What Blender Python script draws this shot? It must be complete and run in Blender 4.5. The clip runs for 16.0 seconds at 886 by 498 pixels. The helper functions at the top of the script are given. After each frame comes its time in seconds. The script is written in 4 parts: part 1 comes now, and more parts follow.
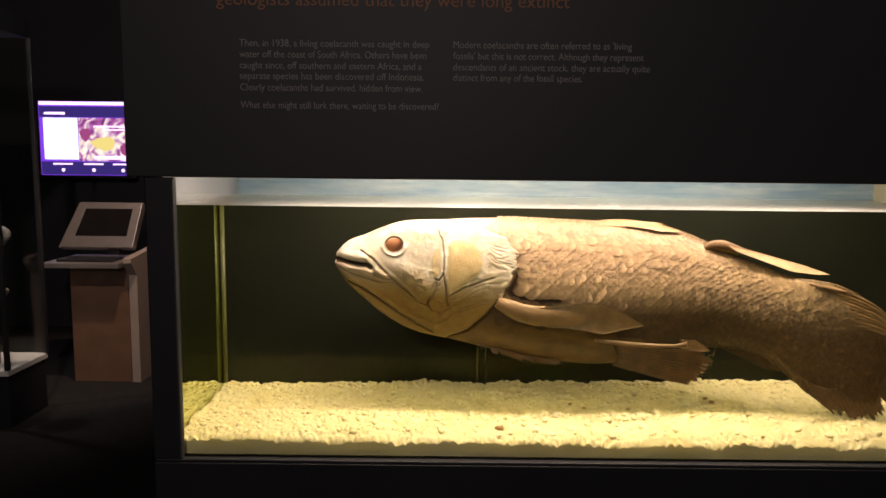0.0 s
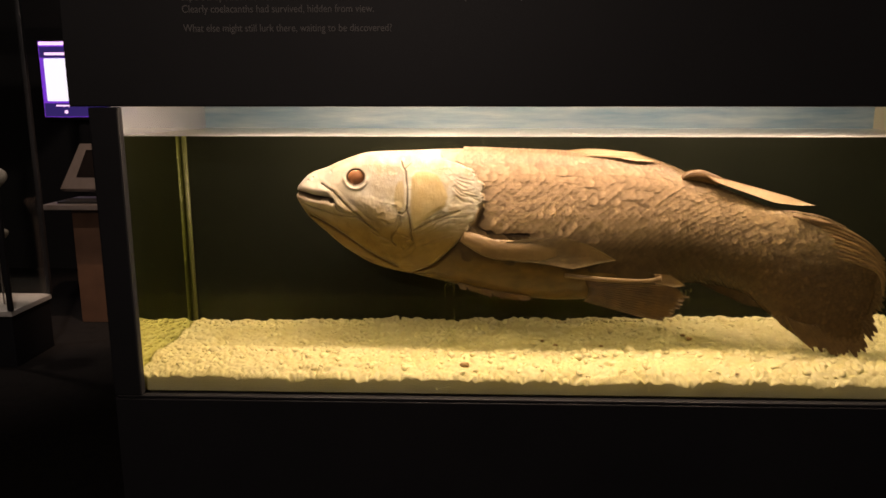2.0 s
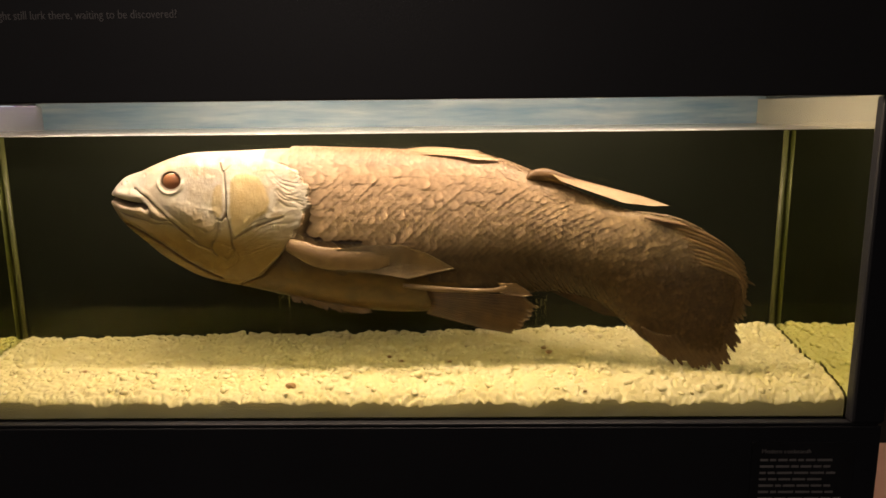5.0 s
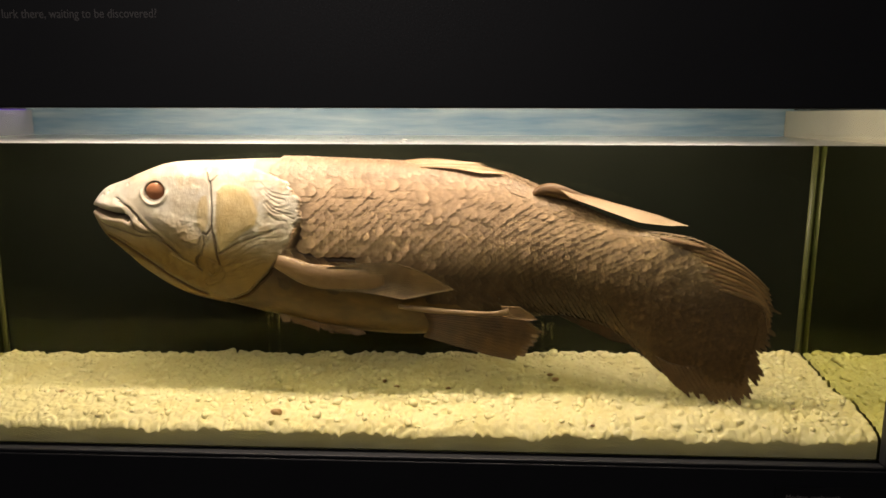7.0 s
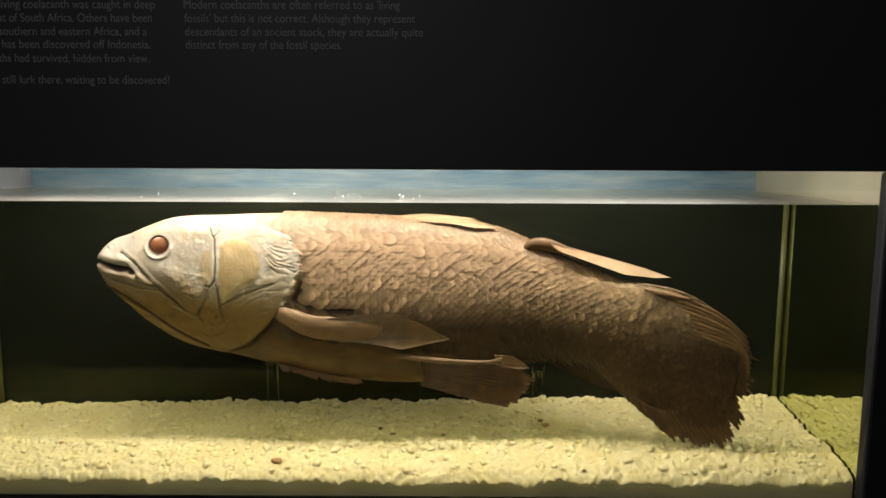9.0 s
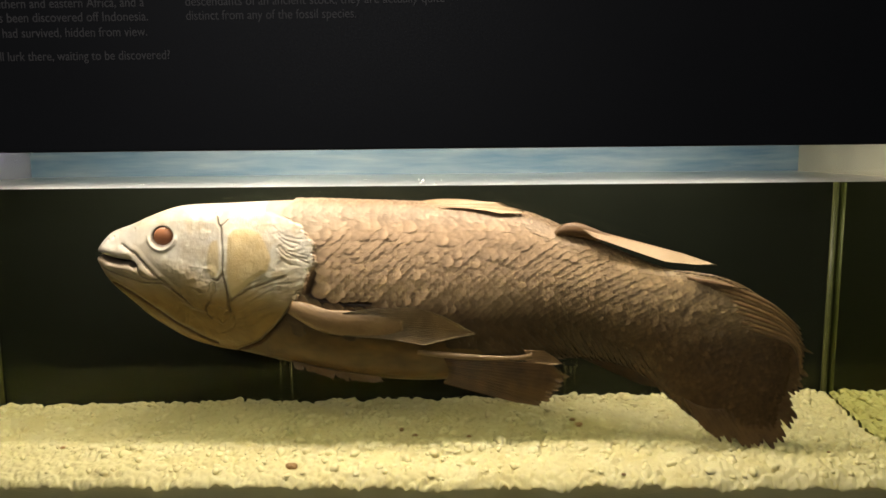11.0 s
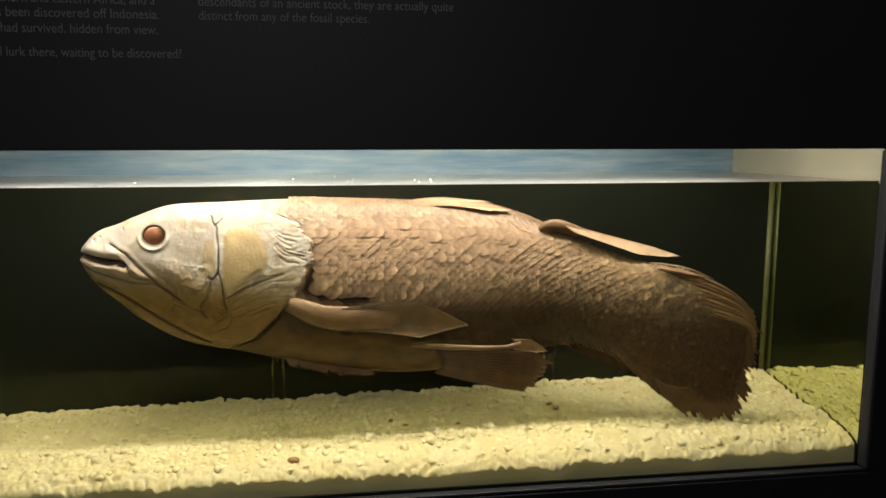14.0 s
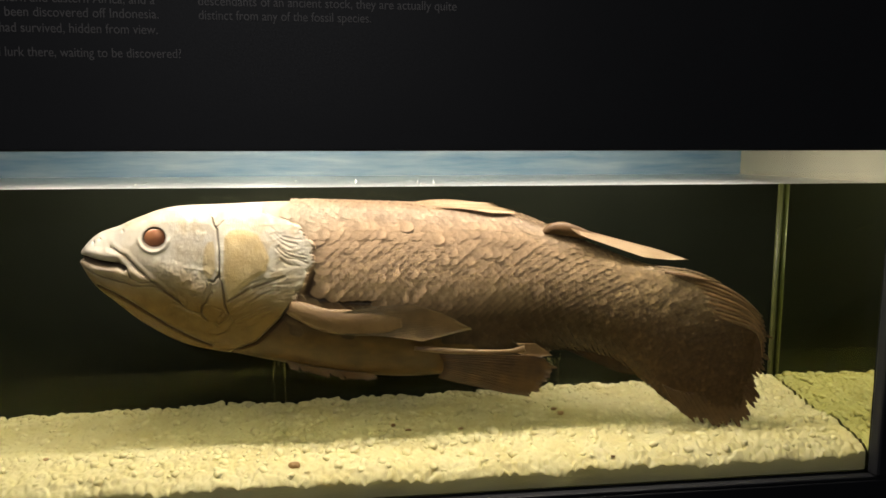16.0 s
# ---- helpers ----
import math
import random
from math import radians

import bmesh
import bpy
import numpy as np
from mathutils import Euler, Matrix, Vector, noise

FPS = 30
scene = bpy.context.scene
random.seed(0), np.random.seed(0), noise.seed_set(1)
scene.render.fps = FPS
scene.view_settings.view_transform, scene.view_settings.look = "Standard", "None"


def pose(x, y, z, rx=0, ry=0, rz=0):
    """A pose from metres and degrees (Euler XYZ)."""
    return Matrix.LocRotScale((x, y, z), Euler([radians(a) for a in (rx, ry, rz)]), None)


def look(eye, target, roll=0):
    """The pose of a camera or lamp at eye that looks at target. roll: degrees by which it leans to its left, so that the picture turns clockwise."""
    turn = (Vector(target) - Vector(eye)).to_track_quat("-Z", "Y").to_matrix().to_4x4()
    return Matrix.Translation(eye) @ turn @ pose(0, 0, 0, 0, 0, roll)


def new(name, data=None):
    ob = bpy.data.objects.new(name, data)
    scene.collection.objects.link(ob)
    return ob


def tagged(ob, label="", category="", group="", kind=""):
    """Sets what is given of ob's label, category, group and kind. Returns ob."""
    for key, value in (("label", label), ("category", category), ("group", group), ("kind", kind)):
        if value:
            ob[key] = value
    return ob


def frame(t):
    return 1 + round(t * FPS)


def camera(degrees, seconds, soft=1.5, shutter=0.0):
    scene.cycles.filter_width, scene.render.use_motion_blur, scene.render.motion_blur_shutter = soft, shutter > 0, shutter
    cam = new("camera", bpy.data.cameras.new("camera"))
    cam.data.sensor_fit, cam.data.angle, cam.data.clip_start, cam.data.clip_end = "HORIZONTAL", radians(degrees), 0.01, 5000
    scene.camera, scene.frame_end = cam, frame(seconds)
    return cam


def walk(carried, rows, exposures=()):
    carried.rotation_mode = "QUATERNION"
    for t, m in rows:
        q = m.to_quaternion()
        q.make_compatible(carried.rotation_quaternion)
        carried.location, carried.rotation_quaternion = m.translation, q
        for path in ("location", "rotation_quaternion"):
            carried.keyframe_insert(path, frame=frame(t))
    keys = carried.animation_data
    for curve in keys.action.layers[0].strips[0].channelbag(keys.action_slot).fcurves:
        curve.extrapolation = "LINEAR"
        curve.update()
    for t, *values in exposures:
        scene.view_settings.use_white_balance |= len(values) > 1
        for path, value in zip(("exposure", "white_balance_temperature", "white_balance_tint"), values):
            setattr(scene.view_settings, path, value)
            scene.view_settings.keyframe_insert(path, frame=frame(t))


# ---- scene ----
cam = camera(63.3, 16.0, soft=1.6)
METRES, EYE, TILT, LEAN, TURN = 1.45, 1.5, 0.0, 0.0, 0.1
ROWS = [
    (0.0, 0.0, 0.0, 0.0, 0.07, -6.74, -0.59),
    (0.5, -0.0043, -0.0061, -0.0155, -1.46, -8.89, -2.31),
    (1.0, 0.0618, 0.0202, -0.0171, -0.05, -9.5, -0.57),
    (1.5, 0.0891, 0.0435, -0.0287, 1.95, -10.72, -0.25),
    (2.0, 0.0938, 0.0437, -0.0222, 1.74, -11.27, -0.01),
    (2.5, 0.0825, 0.0384, -0.0212, 0.15, -11.14, 0.11),
    (3.0, 0.1111, 0.0481, -0.0263, -1.83, -10.89, 0.05),
    (3.5, 0.1887, 0.0686, -0.0284, -1.62, -10.96, -0.01),
    (4.0, 0.2515, 0.0881, -0.0317, -1.24, -11.05, 0.38),
    (6.5, 0.3722, 0.2208, -0.038, 3.06, -10.72, 0.01),
    (7.0, 0.3582, 0.2229, -0.0319, 2.35, -10.51, -0.11),
    (7.5, 0.3712, 0.2181, -0.0277, 1.85, -9.59, -0.03),
    (8.0, 0.3817, 0.1974, -0.0225, 1.95, -8.4, 0.01),
    (8.5, 0.3681, 0.1813, -0.0114, 1.92, -7.84, 0.02),
    (9.0, 0.3279, 0.1813, -0.0049, 0.21, -7.48, -0.25),
    (11.5, 0.3011, 0.2629, -0.0258, 1.18, -7.98, 0.67),
    (12.0, 0.1728, 0.2282, -0.0206, -6.28, -7.36, 0.4),
    (12.5, 0.1742, 0.225, -0.0158, -8.79, -6.93, -0.2),
    (13.0, 0.1906, 0.2309, -0.0187, -7.23, -7.71, 0.12),
    (13.5, 0.1884, 0.2238, -0.0199, -7.4, -7.84, 0.19),
    (14.0, 0.1746, 0.2157, -0.0218, -7.46, -7.97, 0.12),
    (14.5, 0.1698, 0.2119, -0.0209, -7.61, -7.76, 0.03),
    (15.0, 0.1698, 0.2128, -0.0214, -7.26, -7.67, 0.0),
    (15.5, 0.1736, 0.216, -0.0222, -6.88, -7.53, 0.04),
    (16.0, 0.1807, 0.2272, -0.0241, -6.93, -7.72, 0.1),
]
walk(cam, [(t, pose(0, 0, EYE, TILT, LEAN, TURN) @ pose(METRES * x, METRES * y, METRES * z, 90 + pitch, roll, yaw)) for t, x, y, z, yaw, pitch, roll in ROWS],
     [(0.0, 0.40, 7900, 22), (0.5, 0.0, 8900, 26), (1.5, 0.0, 9000, 27), (3.5, 0.0, 9000, 26), (4.2, 0.0, 8800, 25), (7.0, -0.05, 7250, 17), (9.0, -0.1, 6600, 11), (11.5, -0.1, 6600, 11), (16.0, -0.1, 6550, 11)])

# ---- light ----
world = bpy.data.worlds.new("world")
scene.world = world
world.use_nodes = True
world.node_tree.nodes["Background"].inputs[0].default_value = (0.010, 0.011, 0.014, 1)
world.node_tree.nodes["Background"].inputs[1].default_value = 0.3


def area_lamp(name, at, target, size_x, size_y, watts, colour, spread=180):
    data = bpy.data.lights.new(name, "AREA")
    data.shape, data.size, data.size_y, data.energy, data.color = "RECTANGLE", size_x, size_y, watts, colour
    data.spread = radians(spread)
    ob = new(name, data)
    ob.matrix_world = look(at, target)
    return ob


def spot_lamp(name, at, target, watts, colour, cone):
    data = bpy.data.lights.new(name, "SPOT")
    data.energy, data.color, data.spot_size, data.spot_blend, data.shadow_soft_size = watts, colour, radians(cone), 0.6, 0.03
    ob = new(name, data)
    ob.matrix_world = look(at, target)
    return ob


LAMP_Y, LAMP_Z = 1.698, 1.600
area_lamp("hood_tube_light", (0.32, LAMP_Y, LAMP_Z), (0.32, LAMP_Y + 0.03, 0.8), 1.44, 0.035, 14.3, (1.0, 0.895, 0.77))
area_lamp("hood_lamp_light", (0.06, 1.86, LAMP_Z), (0.08, 1.86, 0.8), 0.30, 0.06, 0.5, (1.0, 0.91, 0.78))
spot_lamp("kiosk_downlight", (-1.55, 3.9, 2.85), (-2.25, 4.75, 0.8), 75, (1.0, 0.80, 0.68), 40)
# fill spots added to lift the dark room; no such lamps are seen
spot_lamp("panel_fill_spot", (-0.3, -2.2, 2.9), (0.15, 1.578, 1.2), 76.0, (0.98, 0.97, 1.0), 110)
spot_lamp("aisle_fill_spot", (-1.7, 2.6, 2.85), (-3.0, 6.4, 1.0), 40.0, (0.95, 0.96, 1.0), 100)
spot_lamp("side_wall_fill_spot", (2.5, 2.0, 2.85), (2.2, 2.9, 0.3), 60, (1.0, 0.84, 0.72), 60)
spot_lamp("showcase_fill_spot", (-2.85, 4.06, 2.15), (-2.85, 4.06, 0.3), 14.0, (0.95, 0.97, 1.0), 70)


# ---- materials ----
def material(name, colour, rough=0.5, metal=0.0, colour2=None, scale=8.0, bump=0.0, bump_scale=60.0, spec=0.5, detail=6.0, random_amount=0.0, island=False, attribute="", coat=0.0, own_colour=False):
    m = bpy.data.materials.new(name)
    m.use_nodes = True
    n, l = m.node_tree.nodes, m.node_tree.links
    b = n["Principled BSDF"]
    b.inputs["Roughness"].default_value, b.inputs["Metallic"].default_value = rough, metal
    b.inputs["Specular IOR Level"].default_value = spec
    b.inputs["Coat Weight"].default_value = coat
    co = n.new("ShaderNodeTexCoord").outputs["Object"]
    t1 = n.new("ShaderNodeTexNoise")
    t1.inputs["Scale"].default_value, t1.inputs["Detail"].default_value = scale, detail
    l.new(co, t1.inputs["Vector"])
    t2 = n.new("ShaderNodeTexNoise")
    t2.inputs["Scale"].default_value, t2.inputs["Detail"].default_value = bump_scale, 5
    l.new(co, t2.inputs["Vector"])
    mix = n.new("ShaderNodeMix")
    mix.data_type = "RGBA"
    ramp = n.new("ShaderNodeMapRange")
    ramp.inputs[1].default_value, ramp.inputs[2].default_value = 0.3, 0.7
    l.new(t1.outputs["Fac"], ramp.inputs[0])
    l.new(ramp.outputs[0], mix.inputs[0])
    mix.inputs[6].default_value = (*colour, 1)
    mix.inputs[7].default_value = (*(colour2 or [c * 0.8 for c in colour]), 1)
    out = mix.outputs[2]
    if own_colour:
        own = n.new("ShaderNodeMix")
        own.data_type, own.blend_type = "RGBA", "MULTIPLY"
        own.inputs[0].default_value = 1.0
        l.new(out, own.inputs[6])
        l.new(n.new("ShaderNodeObjectInfo").outputs["Color"], own.inputs[7])
        out = own.outputs[2]
    if attribute:
        at = n.new("ShaderNodeAttribute")
        at.attribute_name = attribute
        mul = n.new("ShaderNodeMix")
        mul.data_type, mul.blend_type = "RGBA", "MULTIPLY"
        mul.inputs[0].default_value = 1.0
        l.new(out, mul.inputs[6])
        l.new(at.outputs["Color"], mul.inputs[7])
        out = mul.outputs[2]
    if random_amount:
        if island:
            r = n.new("ShaderNodeNewGeometry").outputs["Random Per Island"]
        else:
            r = n.new("ShaderNodeObjectInfo").outputs["Random"]
        rr = n.new("ShaderNodeMapRange")
        rr.inputs[3].default_value, rr.inputs[4].default_value = 1 - random_amount, 1 + random_amount
        l.new(r, rr.inputs[0])
        hs = n.new("ShaderNodeHueSaturation")
        l.new(rr.outputs[0], hs.inputs["Value"])
        l.new(out, hs.inputs["Color"])
        out = hs.outputs["Color"]
    l.new(out, b.inputs["Base Color"])
    mr = n.new("ShaderNodeMapRange")
    mr.inputs[3].default_value, mr.inputs[4].default_value = max(0.02, rough - 0.08), min(1, rough + 0.1)
    l.new(t2.outputs["Fac"], mr.inputs[0])
    l.new(mr.outputs[0], b.inputs["Roughness"])
    if bump:
        bp = n.new("ShaderNodeBump")
        bp.inputs["Strength"].default_value, bp.inputs["Distance"].default_value = bump, 0.002
        l.new(t2.outputs["Fac"], bp.inputs["Height"])
        l.new(bp.outputs[0], b.inputs["Normal"])
    return m


def clear_material(name, ior, tint, gloss, rough=0.0, least=0.0, even=True):
    """A pane without thickness of its own: it lets light straight through and mirrors by Fresnel."""
    m = bpy.data.materials.new(name)
    m.use_nodes = True
    n, l = m.node_tree.nodes, m.node_tree.links
    n.remove(n["Principled BSDF"])
    t, g, mix, f = n.new("ShaderNodeBsdfTransparent"), n.new("ShaderNodeBsdfGlossy"), n.new("ShaderNodeMixShader"), n.new("ShaderNodeFresnel")
    t.inputs[0].default_value, g.inputs[0].default_value = (*tint, 1), (*gloss, 1)
    g.inputs["Roughness"].default_value = rough
    f.inputs[0].default_value = ior
    fac = f.outputs[0]
    if even:      # the same gloss from both sides of the pane
        lw, po, ma = n.new("ShaderNodeLayerWeight"), n.new("ShaderNodeMath"), n.new("ShaderNodeMapRange")
        lw.inputs[0].default_value = 0.5
        po.operation, po.inputs[1].default_value = "POWER", 5.0
        ma.inputs[3].default_value, ma.inputs[4].default_value = ((ior - 1) / (ior + 1)) ** 2, 1.0
        l.new(lw.outputs["Facing"], po.inputs[0])
        l.new(po.outputs[0], ma.inputs[0])
        fac = ma.outputs[0]
    if least:
        mx = n.new("ShaderNodeMath")
        mx.operation = "MAXIMUM"
        mx.inputs[1].default_value = least
        l.new(fac, mx.inputs[0])
        fac = mx.outputs[0]
    l.new(fac, mix.inputs[0])
    l.new(t.outputs[0], mix.inputs[1])
    l.new(g.outputs[0], mix.inputs[2])
    l.new(mix.outputs[0], n["Material Output"].inputs[0])
    return m


def glow(name, colour, strength):
    m = bpy.data.materials.new(name)
    m.use_nodes = True
    b = m.node_tree.nodes["Principled BSDF"]
    b.inputs["Base Color"].default_value = (0.01, 0.01, 0.012, 1)
    b.inputs["Emission Color"].default_value, b.inputs["Emission Strength"].default_value = (*colour, 1), strength
    return m


BLACK = material("black_laminate", (0.016, 0.0175, 0.020), 0.55, colour2=(0.020, 0.0215, 0.024), scale=3, bump=0.05, bump_scale=300, spec=0.35)
BLACK_B = material("black_painted_board", (0.013, 0.014, 0.017), 0.5, colour2=(0.017, 0.018, 0.021), scale=4, bump=0.05, bump_scale=200, spec=0.35)
BLACK_METAL = material("black_metal", (0.012, 0.013, 0.015), 0.4, colour2=(0.02, 0.02, 0.022), scale=10, bump=0.04)
FLOOR_M = material("dark_carpet", (0.020, 0.019, 0.019), 0.95, colour2=(0.028, 0.026, 0.025), scale=20, bump=0.6, bump_scale=500, spec=0.1)
WALL_M = material("black_wall_paint", (0.016, 0.016, 0.018), 0.85, colour2=(0.020, 0.020, 0.022), scale=2, bump=0.1)
TEAL_M = material("dark_teal_wall_paint", (0.010, 0.030, 0.038), 0.8, colour2=(0.012, 0.036, 0.046), scale=2, bump=0.1)
PEACH_M = material("peach_board", (0.72, 0.45, 0.34), 0.7, colour2=(0.66, 0.41, 0.31), scale=3, bump=0.05)
CREAM_M = material("cream_paint", (0.40, 0.365, 0.28), 0.5, colour2=(0.34, 0.315, 0.25), scale=7, bump=0.05)
BLUE_M = material("pale_blue_metal_with_glare", (0.062, 0.17, 0.29), 0.35, colour2=(0.30, 0.38, 0.45), scale=7, bump=0.1, bump_scale=40, spec=0.6)
bn, bl = BLUE_M.node_tree.nodes, BLUE_M.node_tree.links
bnoise = [q_ for q_ in bn if q_.bl_idname == "ShaderNodeTexNoise" and abs(q_.inputs["Scale"].default_value - 7) < 0.1][0]
bmap = bn.new("ShaderNodeMapping")      # pale streaks along the hood: glare put into the mottled blue paint
bmap.inputs["Scale"].default_value = (0.55, 1.0, 5.5)
bl.new(bnoise.inputs["Vector"].links[0].from_socket, bmap.inputs[0])
bl.new(bmap.outputs[0], bnoise.inputs["Vector"])
bnoise.inputs["Detail"].default_value, bnoise.inputs["Roughness"].default_value = 10, 0.68
TANK_BACK = material("dark_green_glass_back", (0.0068, 0.0082, 0.0052), 0.6, colour2=(0.0095, 0.0112, 0.0072), scale=4, bump=0.02, spec=0.1)
SILICONE = material("greenish_silicone", (0.074, 0.078, 0.026), 0.4, colour2=(0.048, 0.052, 0.016), scale=30, bump=0.1)
GLASS = clear_material("clear_glass", 1.30, (0.985, 1.0, 0.985), (1, 1, 1))
FLUID = clear_material("fluid_body", 1.33, (0.99, 0.995, 0.955), (0.74, 0.78, 0.50), 0.03, even=False)
FLUID_TOP = clear_material("fluid_surface", 1.33, (0.99, 1.0, 0.96), (1.0, 0.98, 0.96), 0.28, 0.1)
ACRYLIC = clear_material("clear_acrylic", 1.12, (0.985, 0.99, 0.975), (0.9, 0.9, 0.8), 0.03)
HAZY = bpy.data.materials.new("hazy_glass")
HAZY.use_nodes = True
hn, hl = HAZY.node_tree.nodes, HAZY.node_tree.links
ht, hm = hn.new("ShaderNodeBsdfTransparent"), hn.new("ShaderNodeMixShader")
hn["Principled BSDF"].inputs["Base Color"].default_value = (0.42, 0.42, 0.50, 1)
hn["Principled BSDF"].inputs["Roughness"].default_value = 0.35
hm.inputs[0].default_value = 0.62
hl.new(ht.outputs[0], hm.inputs[1])
hl.new(hn["Principled BSDF"].outputs[0], hm.inputs[2])
hl.new(hm.outputs[0], hn["Material Output"].inputs[0])
GRAVEL = material("pale_quartz_gravel", (0.71, 0.65, 0.40), 0.5, colour2=(0.67, 0.58, 0.32), scale=9, bump=0.06, bump_scale=260, random_amount=0.05, island=True)
GRAVEL_BED = material("gravel_bed_fines", (0.63, 0.565, 0.335), 0.6, colour2=(0.57, 0.49, 0.25), scale=14, bump=0.5, bump_scale=160)
for gm, much, reach in ((GRAVEL, 0.15, 0.003), (GRAVEL_BED, 0.22, 0.014)):      # milky stone that light sinks into
    gb = gm.node_tree.nodes["Principled BSDF"]
    gb.inputs["Subsurface Weight"].default_value, gb.inputs["Subsurface Scale"].default_value = much, reach
    gb.inputs["Subsurface Radius"].default_value = (1.0, 0.92, 0.55)
BROWN_STONE = material("brown_pebble", (0.30, 0.17, 0.07), 0.6, bump=0.3, random_amount=0.3)
SKIN = material("preserved_fish_skin", (1.0, 1.0, 1.0), 0.38, colour2=(0.86, 0.82, 0.75), scale=26, bump=0.35, bump_scale=210, attribute="tone", spec=0.3)
SCALE_M = material("fish_scale", (1, 1, 1), 0.42, colour2=(0.82, 0.79, 0.76), scale=1.5, bump=0.3, bump_scale=8, random_amount=0.11, spec=0.3, attribute="tone", own_colour=True)
SCALE_B = material("fish_scale_joined", (1, 1, 1), 0.45, colour2=(0.8, 0.77, 0.74), scale=40, bump=0.3, bump_scale=160, random_amount=0.16, island=True, attribute="tone", spec=0.3)
FIN_M = material("fin_membrane", (0.20, 0.118, 0.060), 0.42, colour2=(0.115, 0.064, 0.031), scale=35, bump=0.4, bump_scale=150)
FIN_DARK = material("dark_fin_membrane", (0.090, 0.046, 0.014), 0.45, colour2=(0.036, 0.018, 0.006), scale=35, bump=0.4, bump_scale=150)
FIN_TAIL = material("tail_fin_skin", (0.130, 0.072, 0.031), 0.5, colour2=(0.070, 0.036, 0.016), scale=45, bump=0.6, bump_scale=180)
FIN_PALE = material("pale_fin_blade", (0.42, 0.30, 0.185), 0.45, colour2=(0.33, 0.225, 0.13), scale=40, bump=0.4, bump_scale=150)
FIN_RED = material("dark_reddish_fin_ray", (0.150, 0.066, 0.020), 0.5, colour2=(0.050, 0.023, 0.008), scale=30, bump=0.3, random_amount=0.35)
RAY_DARK = material("dark_fin_ray", (0.060, 0.042, 0.020), 0.5, colour2=(0.035, 0.024, 0.012), scale=60, bump=0.3, random_amount=0.3)
RAY_M = material("fin_ray", (0.27, 0.155, 0.075), 0.5, colour2=(0.18, 0.095, 0.045), scale=60, bump=0.3, random_amount=0.3)
EYE_M = material("eye_of_resin", (0.36, 0.15, 0.075), 0.35, colour2=(0.26, 0.095, 0.045), scale=60, bump=0.1, coat=0.3)
TEXT_M = material("pale_grey_print", (0.24, 0.23, 0.22), 0.6, colour2=(0.20, 0.19, 0.185))
TEXT_O = material("orange_print", (0.26, 0.095, 0.040), 0.6, colour2=(0.23, 0.08, 0.034))
CHEEK_M = material("pale_tan_laminate", (0.40, 0.32, 0.27), 0.5, colour2=(0.34, 0.27, 0.23), scale=7, bump=0.05)
WOOD = material("brown_veneer", (0.20, 0.105, 0.065), 0.5, colour2=(0.15, 0.08, 0.05), scale=7, bump=0.1)
GREY_METAL = material("brushed_grey_metal", (0.30, 0.265, 0.25), 0.4, 0.55, colour2=(0.26, 0.23, 0.215), scale=20, bump=0.05)
DARK_SCREEN = material("dark_screen", (0.010, 0.008, 0.008), 0.15, colour2=(0.014, 0.012, 0.012))
WHITE_M = material("white_plinth_paint", (0.70, 0.68, 0.64), 0.6, colour2=(0.64, 0.62, 0.58), bump=0.05)
MINERAL = material("pale_mineral", (0.55, 0.50, 0.42), 0.6, colour2=(0.36, 0.32, 0.26), scale=40, bump=0.6)
SCREEN_OLIVE = glow("screen_olive_patch", (0.62, 0.58, 0.22), 1.0)
SCREEN_WINE = glow("screen_wine_patch", (0.26, 0.05, 0.20), 1.0)
PICTURE = glow("screen_picture", (0.3, 0.2, 0.6), 1.0)
pn, pl = PICTURE.node_tree.nodes, PICTURE.node_tree.links
pno, pra, pco = pn.new("ShaderNodeTexNoise"), pn.new("ShaderNodeValToRGB"), pn.new("ShaderNodeTexCoord")
pno.inputs["Scale"].default_value, pno.inputs["Detail"].default_value, pno.inputs["Distortion"].default_value = 11, 4, 1.5
for at_, c_ in ((0.30, (0.10, 0.03, 0.16, 1)), (0.42, (0.34, 0.09, 0.34, 1)), (0.50, (0.50, 0.42, 0.62, 1)), (0.58, (0.74, 0.70, 0.62, 1)), (0.70, (0.90, 0.82, 1.0, 1))):
    el_ = pra.color_ramp.elements.new(at_)
    el_.color = c_
pl.new(pco.outputs["Object"], pno.inputs["Vector"])
pl.new(pno.outputs["Fac"], pra.inputs[0])
pl.new(pra.outputs[0], pn["Principled BSDF"].inputs["Emission Color"])
SCREEN_WHITE = glow("screen_page", (0.62, 0.76, 1.0), 1.35)
SCREEN_PURPLE = glow("screen_purple", (0.16, 0.04, 0.75), 1.0)
SCREEN_DEEP = glow("screen_deep_blue", (0.05, 0.035, 0.30), 0.5)
SCREEN_EDGE = glow("screen_violet_bar", (0.72, 0.55, 1.0), 1.6)
LAMP_GLOW = glow("lamp_diffuser", (1.0, 0.9, 0.75), 3.0)


# ---- mesh helpers ----
def box(bm, x0, x1, y0, y1, z0, z1, bevel=0.0, slot=0):
    vs = [bm.verts.new((x, y, z)) for x in (x0, x1) for y in (y0, y1) for z in (z0, z1)]
    fs = [bm.faces.new([vs[i] for i in q]) for q in ((0, 1, 3, 2), (4, 6, 7, 5), (0, 4, 5, 1), (2, 3, 7, 6), (0, 2, 6, 4), (1, 5, 7, 3))]
    for f in fs:
        f.material_index = slot
    if bevel:
        es = list({e for f in fs for e in f.edges})
        bmesh.ops.bevel(bm, geom=es, offset=bevel, segments=2, affect="EDGES", profile=0.5)


def boxes(*items, bevel=0.0):
    bm = bmesh.new()
    for it in items:
        box(bm, *it, bevel=bevel)
    return bm


